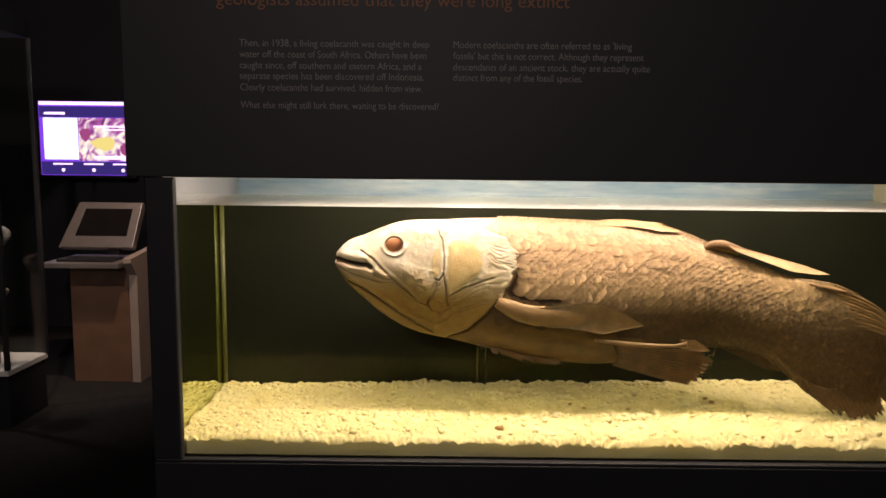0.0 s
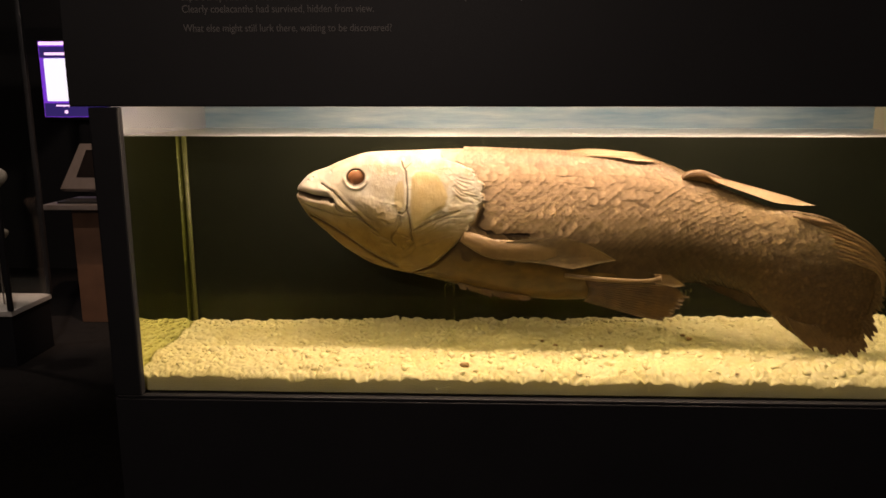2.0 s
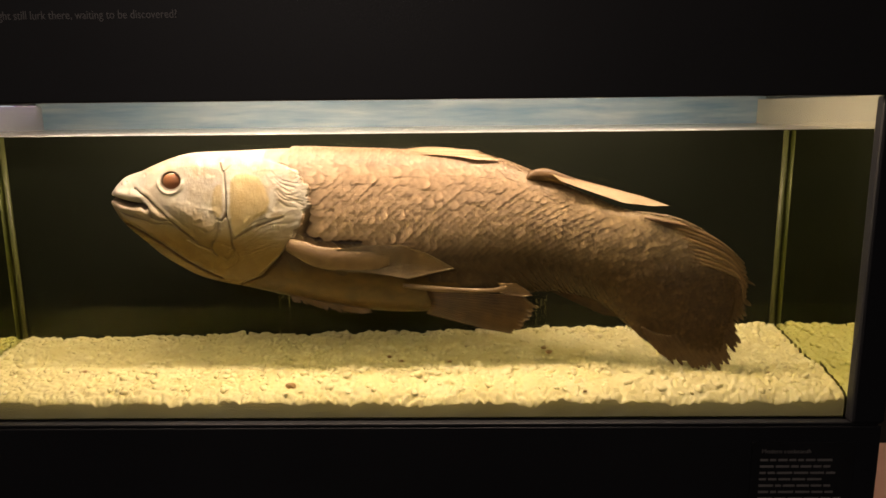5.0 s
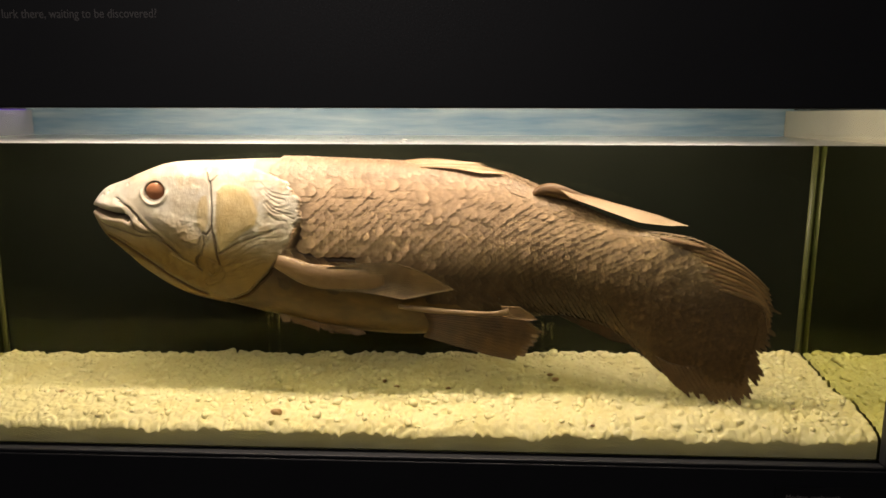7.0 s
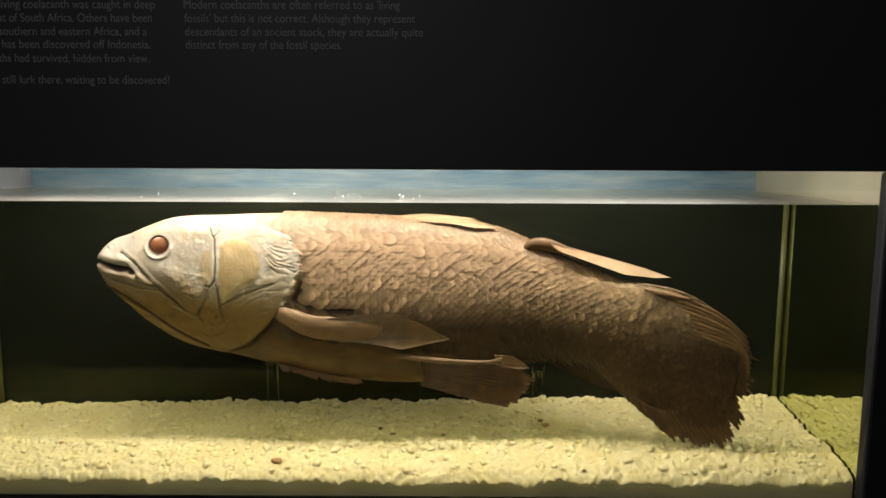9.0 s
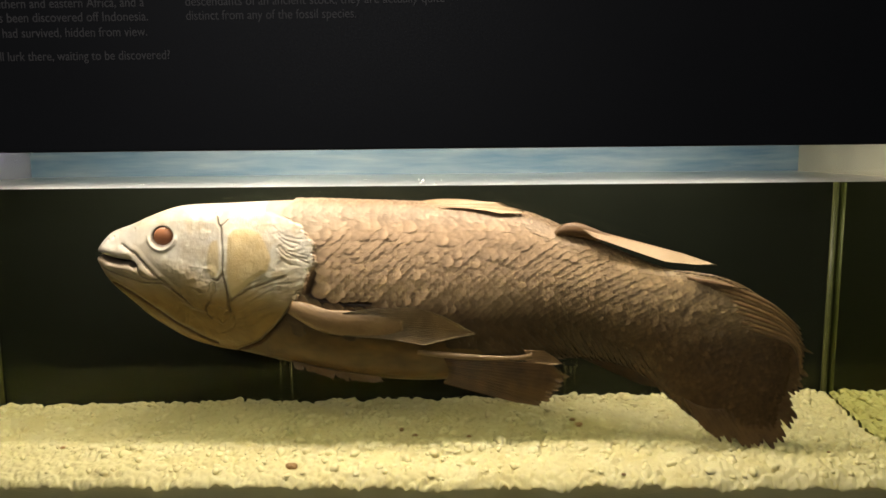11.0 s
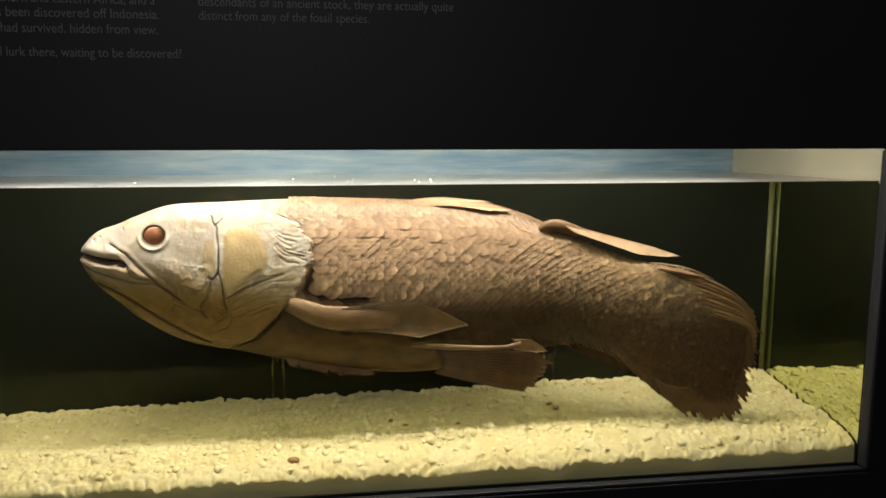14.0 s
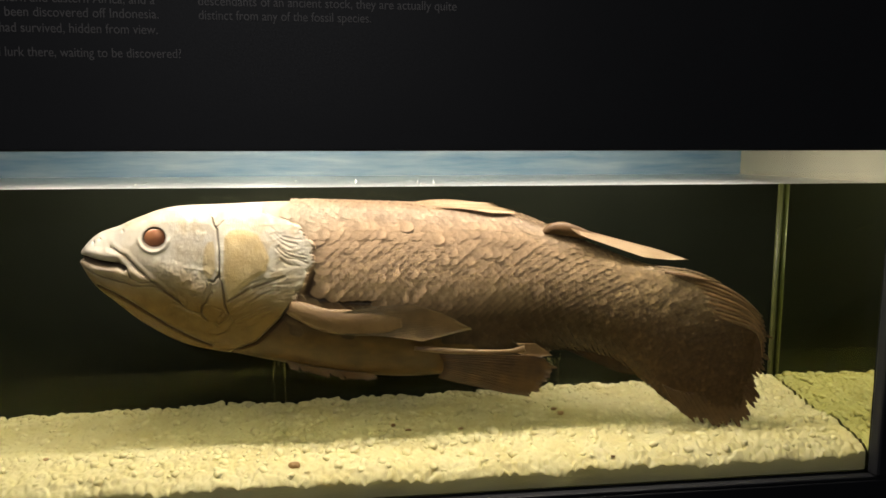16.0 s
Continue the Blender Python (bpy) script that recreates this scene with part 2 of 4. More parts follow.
def part(name, bm, mat, parent=None, label="", smooth=False):
    """Links a bmesh (or a mesh) as one object, under parent if there is one."""
    if isinstance(bm, bmesh.types.BMesh):
        me = bpy.data.meshes.new(name)
        bmesh.ops.recalc_face_normals(bm, faces=bm.faces)
        bm.to_mesh(me)
        bm.free()
    else:
        me = bm
    for m in mat if isinstance(mat, (list, tuple)) else [mat]:
        if m.name not in [q.name for q in me.materials if q]:
            me.materials.append(m)
    if smooth:
        me.polygons.foreach_set("use_smooth", [True] * len(me.polygons))
    ob = new(name, me)
    if parent:
        ob.parent = parent
    if label:
        ob["label"] = label
    return ob


def grid_mesh(name, verts, faces, tone=None):
    me = bpy.data.meshes.new(name)
    me.from_pydata([tuple(v) for v in verts], [], faces)
    if tone is not None:
        a = me.color_attributes.new("tone", "FLOAT_COLOR", "POINT")
        a.data.foreach_set("color", np.c_[tone, np.ones(len(tone))].astype(np.float32).ravel())
    me.update()
    return me


def thing(name, label, category, at=(0, 0, 0), group="", kind=""):
    ob = new(name)
    ob.location = at
    return tagged(ob, label, category, group, kind)


def tube(points, radii, sides=8, flat=1.0):
    """A tapered round rod along points; flat squeezes it in y."""
    bm = bmesh.new()
    pts = [Vector(p) for p in points]
    rings = []
    for i, p in enumerate(pts):
        d = (pts[min(i + 1, len(pts) - 1)] - pts[max(i - 1, 0)]).normalized()
        side = Vector((0, 1, 0)) if abs(d.y) < 0.8 else Vector((1, 0, 0))
        u = d.cross(side).normalized()
        v = d.cross(u).normalized()
        r = radii[i] if hasattr(radii, "__len__") else radii
        rings.append([bm.verts.new(p + u * r * math.cos(k * 2 * math.pi / sides) + v * r * flat * math.sin(k * 2 * math.pi / sides)) for k in range(sides)])
    for a, b in zip(rings, rings[1:]):
        for k in range(sides):
            bm.faces.new((a[k], a[(k + 1) % sides], b[(k + 1) % sides], b[k]))
    bm.faces.new(rings[0])
    bm.faces.new(rings[-1])
    return bm


def lettering(name, text, x0, x1, z, size, mat, parent, y):
    """A line of raised print on a wall that faces -y, from x0 to x1, centred on z."""
    cu = bpy.data.curves.new(name, "FONT")
    cu.body, cu.size, cu.extrude = text, size, 0.0004
    tmp = bpy.data.objects.new(name, cu)
    scene.collection.objects.link(tmp)
    me = bpy.data.meshes.new_from_object(tmp.evaluated_get(bpy.context.evaluated_depsgraph_get()))
    bpy.data.objects.remove(tmp)
    co = np.empty(len(me.vertices) * 3, dtype=np.float32)
    me.vertices.foreach_get("co", co)
    co = co.reshape(-1, 3)
    k = (x1 - x0) / (co[:, 0].max() - co[:, 0].min()) if x1 else 1.0
    out = np.c_[x0 + (co[:, 0] - co[:, 0].min()) * k, y - co[:, 2] - 0.0006, z + (co[:, 1] - size * 0.25)]
    me.vertices.foreach_set("co", out.astype(np.float32).ravel())
    me.update()
    return part(name, me, mat, parent)


# ---- structure ----
FRONT = 1.578            # face of the display wall
LEFT, RIGHT = -0.592, 1.268   # sides of the tank's opening
LOW, HIGH = 0.825, 1.466      # sill and head of the opening
WATER = 1.404
IN_L, IN_R = -0.613, 1.277    # inside of the tank's end panes
BACK, HOOD_BACK = 1.95, 2.17

floor = tagged(part("floor", boxes((-5.5, 5.5, -3.0, 7.0, -0.12, 0.0)), FLOOR_M), "dark carpeted museum floor", "floor", kind="structure")
ceiling = tagged(part("ceiling", boxes((-5.5, 5.5, -3.0, 7.0, 3.0, 3.12)), WALL_M), "black painted gallery ceiling", "ceiling", kind="structure")
for wname, b in (("wall_north", (-5.5, 5.5, 7.0, 7.12, 0, 3.0)), ("wall_south", (-5.5, 5.5, -3.12, -3.0, 0, 3.0)),
                 ("wall_west", (-5.62, -5.5, -3.0, 7.0, 0, 3.0)), ("wall_east", (5.5, 5.62, -3.0, 7.0, 0, 3.0))):
    tagged(part(wname, boxes(b), WALL_M), "black painted gallery wall", "wall", kind="structure")
tagged(part("wall_kiosk", boxes((-5.4, -1.4, 6.40, 6.52, 0, 3.0)), WALL_M), "black wall behind the kiosk and monitor", "wall", kind="structure")
tagged(part("wall_teal", boxes((1.75, 5.4, 4.30, 4.42, 0, 3.0)), TEAL_M), "dark teal gallery wall", "wall", kind="structure")
peach = tagged(part("display_plinth", boxes((1.60, 2.9, 1.75, 2.72, 0.0, 0.22), bevel=0.008), PEACH_M), "low peach coloured display plinth on the dark carpet", "plinth")

# the black housing round the tank
housing = thing("tank_housing", "black laminate display housing built round the specimen tank", "display case")
part("upper_panel", boxes((-0.690, 1.360, FRONT - 0.018, FRONT, HIGH, 2.75), bevel=0.003), BLACK, housing)
part("lower_panel", boxes((-0.656, 1.334, FRONT - 0.008, FRONT + 0.01, 0.0, LOW - 0.0075), bevel=0.002), BLACK_B, housing)
part("sill", boxes((LEFT - 0.06, RIGHT + 0.06, FRONT - 0.006, FRONT + 0.0115, LOW - 0.007, LOW), bevel=0.002), BLACK_B, housing)
part("post", boxes((-0.656, LEFT, FRONT - 0.010, FRONT + 0.012, LOW + 0.0005, HIGH - 0.001), bevel=0.004), BLACK_B, housing)
part("post", boxes((RIGHT, 1.334, FRONT - 0.016, FRONT + 0.012, LOW + 0.0005, HIGH - 0.001), bevel=0.006), BLACK_B, housing)
part("hood_top", boxes((-0.68, 1.35, FRONT + 0.001, 2.23, 1.72, 1.745)), BLACK_B, housing)
part("hood_side", boxes((-0.66, -0.640, FRONT + 0.001, 2.23, HIGH + 0.002, 1.72)), BLACK_B, housing)
part("hood_side", boxes((1.310, 1.33, FRONT + 0.001, 2.23, HIGH + 0.002, 1.72)), BLACK_B, housing)
part("hood_back", boxes((-0.640, 1.310, HOOD_BACK, HOOD_BACK + 0.02, WATER - 0.02, 1.72)), BLUE_M, housing, "pale blue painted metal, lit from the hood")
part("end_board", boxes((IN_R + 0.012, IN_R + 0.020, FRONT + 0.03, HOOD_BACK, WATER - 0.006, HIGH + 0.0)), CREAM_M, housing, "cream painted end board above the fluid")
part("end_board", boxes((IN_L - 0.020, IN_L - 0.012, FRONT + 0.03, HOOD_BACK, WATER - 0.006, HIGH + 0.0)), HAZY, housing, "hazy translucent end board above the fluid")
part("plinth_side", boxes((-0.66, -0.645, FRONT + 0.011, 2.23, 0.0, LOW - 0.01)), BLACK_B, housing)
part("plinth_side", boxes((1.315, 1.33, FRONT + 0.011, 2.23, 0.0, LOW - 0.01)), BLACK_B, housing)
part("plinth_top", boxes((-0.644, 1.314, FRONT + 0.0115, 2.23, LOW - 0.030, LOW - 0.010)), BLACK_B, housing)
part("plinth_back", boxes((-0.66, 1.33, 2.231, 2.246, 0.0, 2.75)), BLACK_B, housing)
part("lamp_fixture", boxes((-0.20, 1.10, LAMP_Y - 0.045, LAMP_Y + 0.045, LAMP_Z + 0.012, LAMP_Z + 0.06), bevel=0.006), WHITE_M, housing, "white lamp fitting under the hood")

# print on the upper panel
heading = lettering("heading_line", "geologists assumed that they were long extinct", -0.485, 0.258, 1.838, 0.040, TEXT_O, housing, FRONT - 0.018)
heading["label"] = "orange printed heading"
for z, x1, line in ((1.749, -0.036, "Then, in 1938, a living coelacanth was caught in deep"), (1.726, -0.042, "water off the coast of South Africa. Others have been"),
                    (1.703, -0.052, "caught since, off southern and eastern Africa, and a"), (1.681, -0.047, "separate species has been discovered off Indonesia."),
                    (1.657, -0.050, "Clearly coelacanths had survived, hidden from view."), (1.620, -0.015, "What else might still lurk there, waiting to be discovered?")):
    lettering("text_line", line, -0.438, x1, z, 0.021, TEXT_M, housing, FRONT - 0.018)
for z, x1, line in ((1.749, 0.392, "Modern coelacanths are often referred to as 'living"), (1.726, 0.418, "fossils' but this is not correct. Although they represent"),
                    (1.703, 0.432, "descendants of an ancient stock, they are actually quite"), (1.681, 0.290, "distinct from any of the fossil species.")):
    lettering("text_line", line, 0.015, x1, z, 0.021, TEXT_M, housing, FRONT - 0.018)

# small caption plate on the lower panel
plate = thing("caption_plate", "small black caption plate with pale print below the tank", "label plate")
part("plate", boxes((1.078, 1.285, FRONT - 0.012, FRONT - 0.0085, 0.615, 0.785), bevel=0.001), BLACK_METAL, plate)
lettering("title_line", "Modern coelacanth", 1.098, 1.196, 0.765, 0.0125, TEXT_M, plate, FRONT - 0.012)
rnd = random.Random(4)
for i, w in enumerate((0.150, 0.146, 0.152, 0.126, 0.148, 0.160, 0.168, 0.062)):
    x = 1.096
    z = 0.747 - i * 0.0140
    while x < 1.096 + w - 0.006:
        e = min(x + rnd.uniform(0.010, 0.032), 1.096 + w)
        part("text_bar", boxes((x, e, FRONT - 0.0126, FRONT - 0.0121, z - 0.0024, z + 0.0024)), TEXT_M, plate)
        x = e + 0.004

# ---- the tank ----
tank = thing("specimen_tank", "large glass specimen tank filled with yellowish preserving fluid", "glass tank")
p = part("front_pane", boxes((IN_L - 0.01, IN_R + 0.01, FRONT + 0.0125, FRONT + 0.0205, LOW - 0.009, HIGH + 0.03)), GLASS, tank)
p.visible_shadow = False
for x in (IN_L - 0.010, IN_R):
    q = part("end_pane", boxes((x + 0.0005, x + 0.0095, FRONT + 0.021, HOOD_BACK - 0.001, LOW - 0.009, HIGH + 0.03)), GLASS, tank)
    q.visible_shadow = False
part("back_pane", boxes((IN_L + 0.001, IN_R - 0.001, BACK, HOOD_BACK - 0.002, LOW - 0.009, WATER - 0.007)), TANK_BACK, tank, "dark greenish glass back")
part("end_backing", boxes((IN_L - 0.020, IN_L - 0.012, FRONT + 0.03, HOOD_BACK, LOW - 0.009, WATER - 0.008)), TANK_BACK, tank)
part("end_backing", boxes((IN_R + 0.012, IN_R + 0.020, FRONT + 0.03, HOOD_BACK, LOW - 0.009, WATER - 0.008)), TANK_BACK, tank)
for x, s in ((IN_L, 1), (IN_R, -1)):
    part("silicone_seam", tube([(x + s * 0.0088, BACK - 0.007, LOW), (x + s * 0.0088, BACK - 0.007, WATER - 0.004)], 0.0066, 10), SILICONE, tank, "yellow-green silicone bead", True)

fluid_bm = bmesh.new()
profile = [(FRONT + 0.0215, LOW), (BACK - 0.001, LOW), (BACK - 0.001, WATER - 0.005), (HOOD_BACK - 0.002, WATER - 0.005), (HOOD_BACK - 0.002, WATER), (FRONT + 0.0215, WATER)]
ends = [[fluid_bm.verts.new((x, y, z)) for y, z in profile] for x in (IN_L + 0.0015, IN_R - 0.0015)]
fluid_bm.faces.new(ends[0])
fluid_bm.faces.new(ends[1][::-1])
for i in range(6):
    j = (i + 1) % 6
    f = fluid_bm.faces.new((ends[0][i], ends[0][j], ends[1][j], ends[1][i]))
    f.material_index = 1 if i == 4 else 0
fluid = part("preserving_fluid", fluid_bm, [FLUID, FLUID_TOP])
fluid.visible_shadow = False
tagged(fluid, "clear yellowish preserving fluid filling the tank", "liquid", kind="stuff")

# ---- gravel ----
def bed_height(x, y):
    """Top of the gravel: rolled off at the front pane, a low crest, a shallow dip, then rising towards the right-hand back."""
    k = (y - 1.61) / 0.34
    rise = min(1.0, max(0.0, (y - 1.765) / 0.185))
    crest = 1.712 + 0.016 * noise.noise((x * 3.1, 0.4, 7.7))
    h = 0.8795 - (0.026 + 0.012 * noise.noise((x * 14, 3.3, 1.1))) * math.exp(-max(0.0, y - 1.600) / 0.020) + 0.0075 * math.exp(-((y - crest) / 0.034) ** 2) + 0.0150 * rise * rise * (3 - 2 * rise)
    h += 0.020 * k * max(0.0, (x - 0.2) / 1.0) - 0.010 * k * max(0.0, (0.0 - x) / 0.6)
    return h + 0.004 * noise.noise((x * 9, y * 9, 0.3)) + 0.0045 * noise.noise((x * 25, y * 25, 2.3))


def chip_shapes(count, seed):
    """Broken stone chips: small faceted solids of unit size."""
    r = random.Random(seed)
    out = []
    for seed_ in range(count):
        bm = bmesh.new()
        bmesh.ops.create_icosphere(bm, subdivisions=2, radius=1.0)
        sx, sy, sz = r.uniform(0.8, 1.35), r.uniform(0.7, 1.1), r.uniform(0.5, 0.85)
        for v in bm.verts:
            k = 1 + 0.34 * noise.noise(v.co * 1.25 + Vector((seed_ * 3.7, 0, seed * 1.3))) + r.uniform(-0.05, 0.05)
            v.co = Vector((v.co.x * sx * k, v.co.y * sy * k, v.co.z * sz * k))
        bm.verts.ensure_lookup_table()
        out.append((np.array([v.co[:] for v in bm.verts]), [[v.index for v in f.verts] for f in bm.faces]))
        bm.free()
    return out


def scatter_chips(places, seed):
    r = random.Random(seed)
    shapes = chip_shapes(24, seed)
    vs, fs, n = [], [], 0
    for x, y, z, s in places:
        co, faces = shapes[r.randrange(24)]
        m = np.array(Euler((r.uniform(-0.45, 0.45), r.uniform(-0.45, 0.45), r.uniform(0, 6.28))).to_matrix())
        vs.append(co @ m.T * s + (x, y, z))
        fs += [[i + n for i in f] for f in faces]
        n += len(co)
    return grid_mesh("gravel", np.vstack(vs), fs)


CELL = 0.0026
gx = np.arange(IN_L + 0.003, IN_R - 0.003, CELL)
gy = np.arange(FRONT + 0.0235, BACK - 0.003, CELL)
nx, ny = len(gx), len(gy)
ground_z = np.array([[bed_height(a, b) for a in gx] for b in gy]) - 0.004
lumps = np.zeros((ny, nx))
q = np.random.RandomState(5)
for _ in range(15000):    # each stone: a tilted, flat-topped lump pressed into the bed
    cx, cy = q.uniform(gx[0], gx[-1]), q.uniform(gy[0], gy[-1])
    ra, rb, turn = q.uniform(0.0045, 0.0095), q.uniform(0.0035, 0.0070), q.uniform(0, 3.14)
    ix, iy, w = int((cx - gx[0]) / CELL), int((cy - gy[0]) / CELL), 5
    x0, x1, y0, y1 = max(0, ix - w), min(nx, ix + w + 1), max(0, iy - w), min(ny, iy + w + 1)
    dx, dy = gx[None, x0:x1] - cx, gy[y0:y1, None] - cy
    u, v = (dx * math.cos(turn) + dy * math.sin(turn)) / ra, (dy * math.cos(turn) - dx * math.sin(turn)) / rb
    d = np.abs(u) ** 2.6 + np.abs(v) ** 2.6
    top = q.uniform(0.003, 0.0085) * np.sqrt(np.clip(1 - d, 0, 1)) * (1 + q.uniform(-0.35, 0.35) * u + q.uniform(-0.35, 0.35) * v)
    lumps[y0:y1, x0:x1] = np.maximum(lumps[y0:y1, x0:x1], top)
ground_z = ground_z + lumps
down = 22
front = [(gx[i], gy[0] + 0.0012 * (1 - math.cos(i * 0.9 + k * 1.7)) * 0.5, LOW + 0.001 + (ground_z[0, i] - LOW - 0.001) * k / down) for k in range(down) for i in range(nx)]
vs = front + [(gx[i], gy[j], ground_z[j, i]) for j in range(ny) for i in range(nx)]
rows_ = down + ny
fs = [(j * nx + i, j * nx + i + 1, (j + 1) * nx + i + 1, (j + 1) * nx + i) for j in range(rows_ - 1) for i in range(nx - 1)]
last = len(vs)
vs += [(gx[i], gy[-1], LOW + 0.001) for i in range(nx)]
fs += [((rows_ - 1) * nx + i, (rows_ - 1) * nx + i + 1, last + i + 1, last + i) for i in range(nx - 1)]
fs += [tuple(range(0, nx)) + tuple(range(last + nx - 1, last - 1, -1))]
fs += [tuple(j * nx for j in range(rows_)) + (last,), tuple(j * nx + nx - 1 for j in range(rows_)) + (last + nx - 1,)]
bed = part("gravel_bed", grid_mesh("gravel_bed", vs, fs), GRAVEL_BED, smooth=True)
tagged(bed, "pale yellowish crushed quartz gravel covering the tank floor", "gravel", kind="stuff")

r = random.Random(11)
places = []
for _ in range(2100):    # loose chips on top, denser along the crest and the back edge
    px, k = r.uniform(IN_L + 0.010, IN_R - 0.010), r.random()
    py = 1.722 + r.gauss(0, 0.020) if k < 0.25 else BACK - 0.007 - abs(r.gauss(0, 0.006)) if k < 0.55 else r.uniform(FRONT + 0.040, BACK - 0.01)
    s = r.uniform(0.0040, 0.0088) if r.random() < 0.85 else r.uniform(0.0088, 0.0115)
    places.append((px, py, bed_height(px, py) + r.uniform(-0.002, 0.0020), s))
gravel = part("loose_gravel", scatter_chips(places, 5), GRAVEL, smooth=True)
tagged(gravel, "loose pale quartz chips lying on the gravel", "gravel", kind="stuff")
stones = chip_shapes(6, 77)
for i, (x, y, s) in enumerate(((0.040, 1.815, 0.0075), (0.700, 1.815, 0.0085), (0.690, 1.835, 0.006), (0.135, 1.640, 0.0095), (0.33, 1.80, 0.005), (0.47, 1.76, 0.005), (0.36, 1.77, 0.005), (-0.33, 1.70, 0.005), (0.75, 1.62, 0.004), (1.15, 1.68, 0.003))):
    co, faces = stones[i % 6]
    ob = part("brown_pebble", grid_mesh("brown_pebble", co * s, faces), BROWN_STONE)
    ob.location = (x, y, bed_height(x, y) + 0.004)
    tagged(ob, "small brown pebble lying on the gravel", "pebble", group="brown pebbles on the gravel")

# ---- the fish ----
FX, FZ = -0.270, 1.200     # the snout's foot: the fish's own x and z start here
fish = thing("preserved_coelacanth", "large preserved coelacanth with pale head and brown scaly body", "fish specimen")


def curve_through(knots, t):
    """A smooth curve through knots (rows of numbers) at t in 0..1."""
    k = np.asarray(knots, float)
    n = len(k) - 1
    u = np.clip(np.asarray(t, float) * n, 0, n - 1e-9)
    i = u.astype(int)
    f = (u - i)[:, None]
    p0, p1, p2, p3 = k[np.maximum(i - 1, 0)], k[i], k[i + 1], k[np.minimum(i + 2, n)]
    return 0.5 * (2 * p1 + (p2 - p0) * f + (2 * p0 - 5 * p1 + 4 * p2 - p3) * f ** 2 + (3 * p1 - p0 - 3 * p2 + p3) * f ** 3)


# back line, belly line and half thickness, station by station from snout to tail
BACK_LINE = [(0.002, 0.080), (0.030, 0.108), (0.073, 0.124), (0.107, 0.139), (0.172, 0.159), (0.275, 0.164), (0.395, 0.168), (0.516, 0.165), (0.636, 0.160), (0.757, 0.152),
             (0.853, 0.139), (0.925, 0.112), (1.004, 0.078), (1.106, 0.037), (1.170, 0.027), (1.219, 0.017), (1.272, -0.008), (1.318, -0.045), (1.352, -0.105)]
BELLY_LINE = [(-0.004, 0.050), (0.024, 0.006), (0.070, -0.036), (0.115, -0.074), (0.190, -0.116), (0.290, -0.140), (0.400, -0.166), (0.511, -0.188), (0.635, -0.200), (0.745, -0.193),
              (0.835, -0.173), (0.915, -0.149), (0.980, -0.143), (1.060, -0.160), (1.115, -0.200), (1.155, -0.236), (1.205, -0.270), (1.262, -0.290), (1.325, -0.280)]
HALF_THICK = [0.006, 0.028, 0.041, 0.049, 0.060, 0.068, 0.072, 0.074, 0.074, 0.070, 0.063, 0.055, 0.047, 0.037, 0.029, 0.022, 0.014, 0.008, 0.004]


def mid_y(x):
    """The fish's middle plane; the tail swings towards the front pane."""
    k = np.clip((np.asarray(x, float) - 0.80) / 0.55, 0, 1)
    return 1.790 - 0.095 * k * k * (3 - 2 * k)


def body_points(s, th):
    """Places on the body: s from snout (0) to tail (1), th from the back (0) down the near side to the belly (pi) and on round."""
    b, v = curve_through(BACK_LINE, s), curve_through(BELLY_LINE, s)
    w = curve_through([(a,) for a in HALF_THICK], s)[:, 0]
    c, h = (b + v) / 2, (b - v) / 2
    cs, sn = np.cos(th), np.sin(th)
    xz = c + h * cs[:, None]
    y = mid_y(xz[:, 0]) - w * np.sign(sn) * np.abs(sn) ** 0.92
    return np.c_[xz[:, 0], y, xz[:, 1]]


def line_distance(px, pz, line):
    d = np.full(len(px), 9.0)
    for (x0, z0), (x1, z1) in zip(line, line[1:]):
        dx, dz = x1 - x0, z1 - z0
        k = np.clip(((px - x0) * dx + (pz - z0) * dz) / (dx * dx + dz * dz), 0, 1)
        d = np.minimum(d, np.hypot(px - x0 - k * dx, pz - z0 - k * dz))
    return d


def inside(px, pz, poly):
    r_ = np.zeros(len(px), bool)
    for (x0, z0), (x1, z1) in zip(poly, poly[1:] + poly[:1]):
        hit = (z0 > pz) != (z1 > pz)
        r_ ^= hit & (px < (x1 - x0) * (pz - z0) / ((z1 - z0) or 1e-9) + x0)
    return r_


def smooth_step(x):
    x = np.clip(x, 0, 1)
    return x * x * (3 - 2 * x)


def plate_depth(px, pz, poly, soft):
    d = line_distance(px, pz, poly + poly[:1])
    return smooth_step(np.where(inside(px, pz, poly), d / soft, 0))


def rough_field(px, pz, scale, seed):
    """Cheap smooth noise from a few sine waves."""
    q = np.random.RandomState(seed)
    out = np.zeros(len(px))
    for _ in range(9):
        a, k, ph = q.uniform(0, 6.28), scale * q.uniform(0.5, 1.8), q.uniform(0, 6.28)
        out += np.sin((px * np.cos(a) + pz * np.sin(a)) * k + ph + 1.3 * np.sin((px * np.sin(a) - pz * np.cos(a)) * k * 0.6 + 2 * ph))
    return out / 9


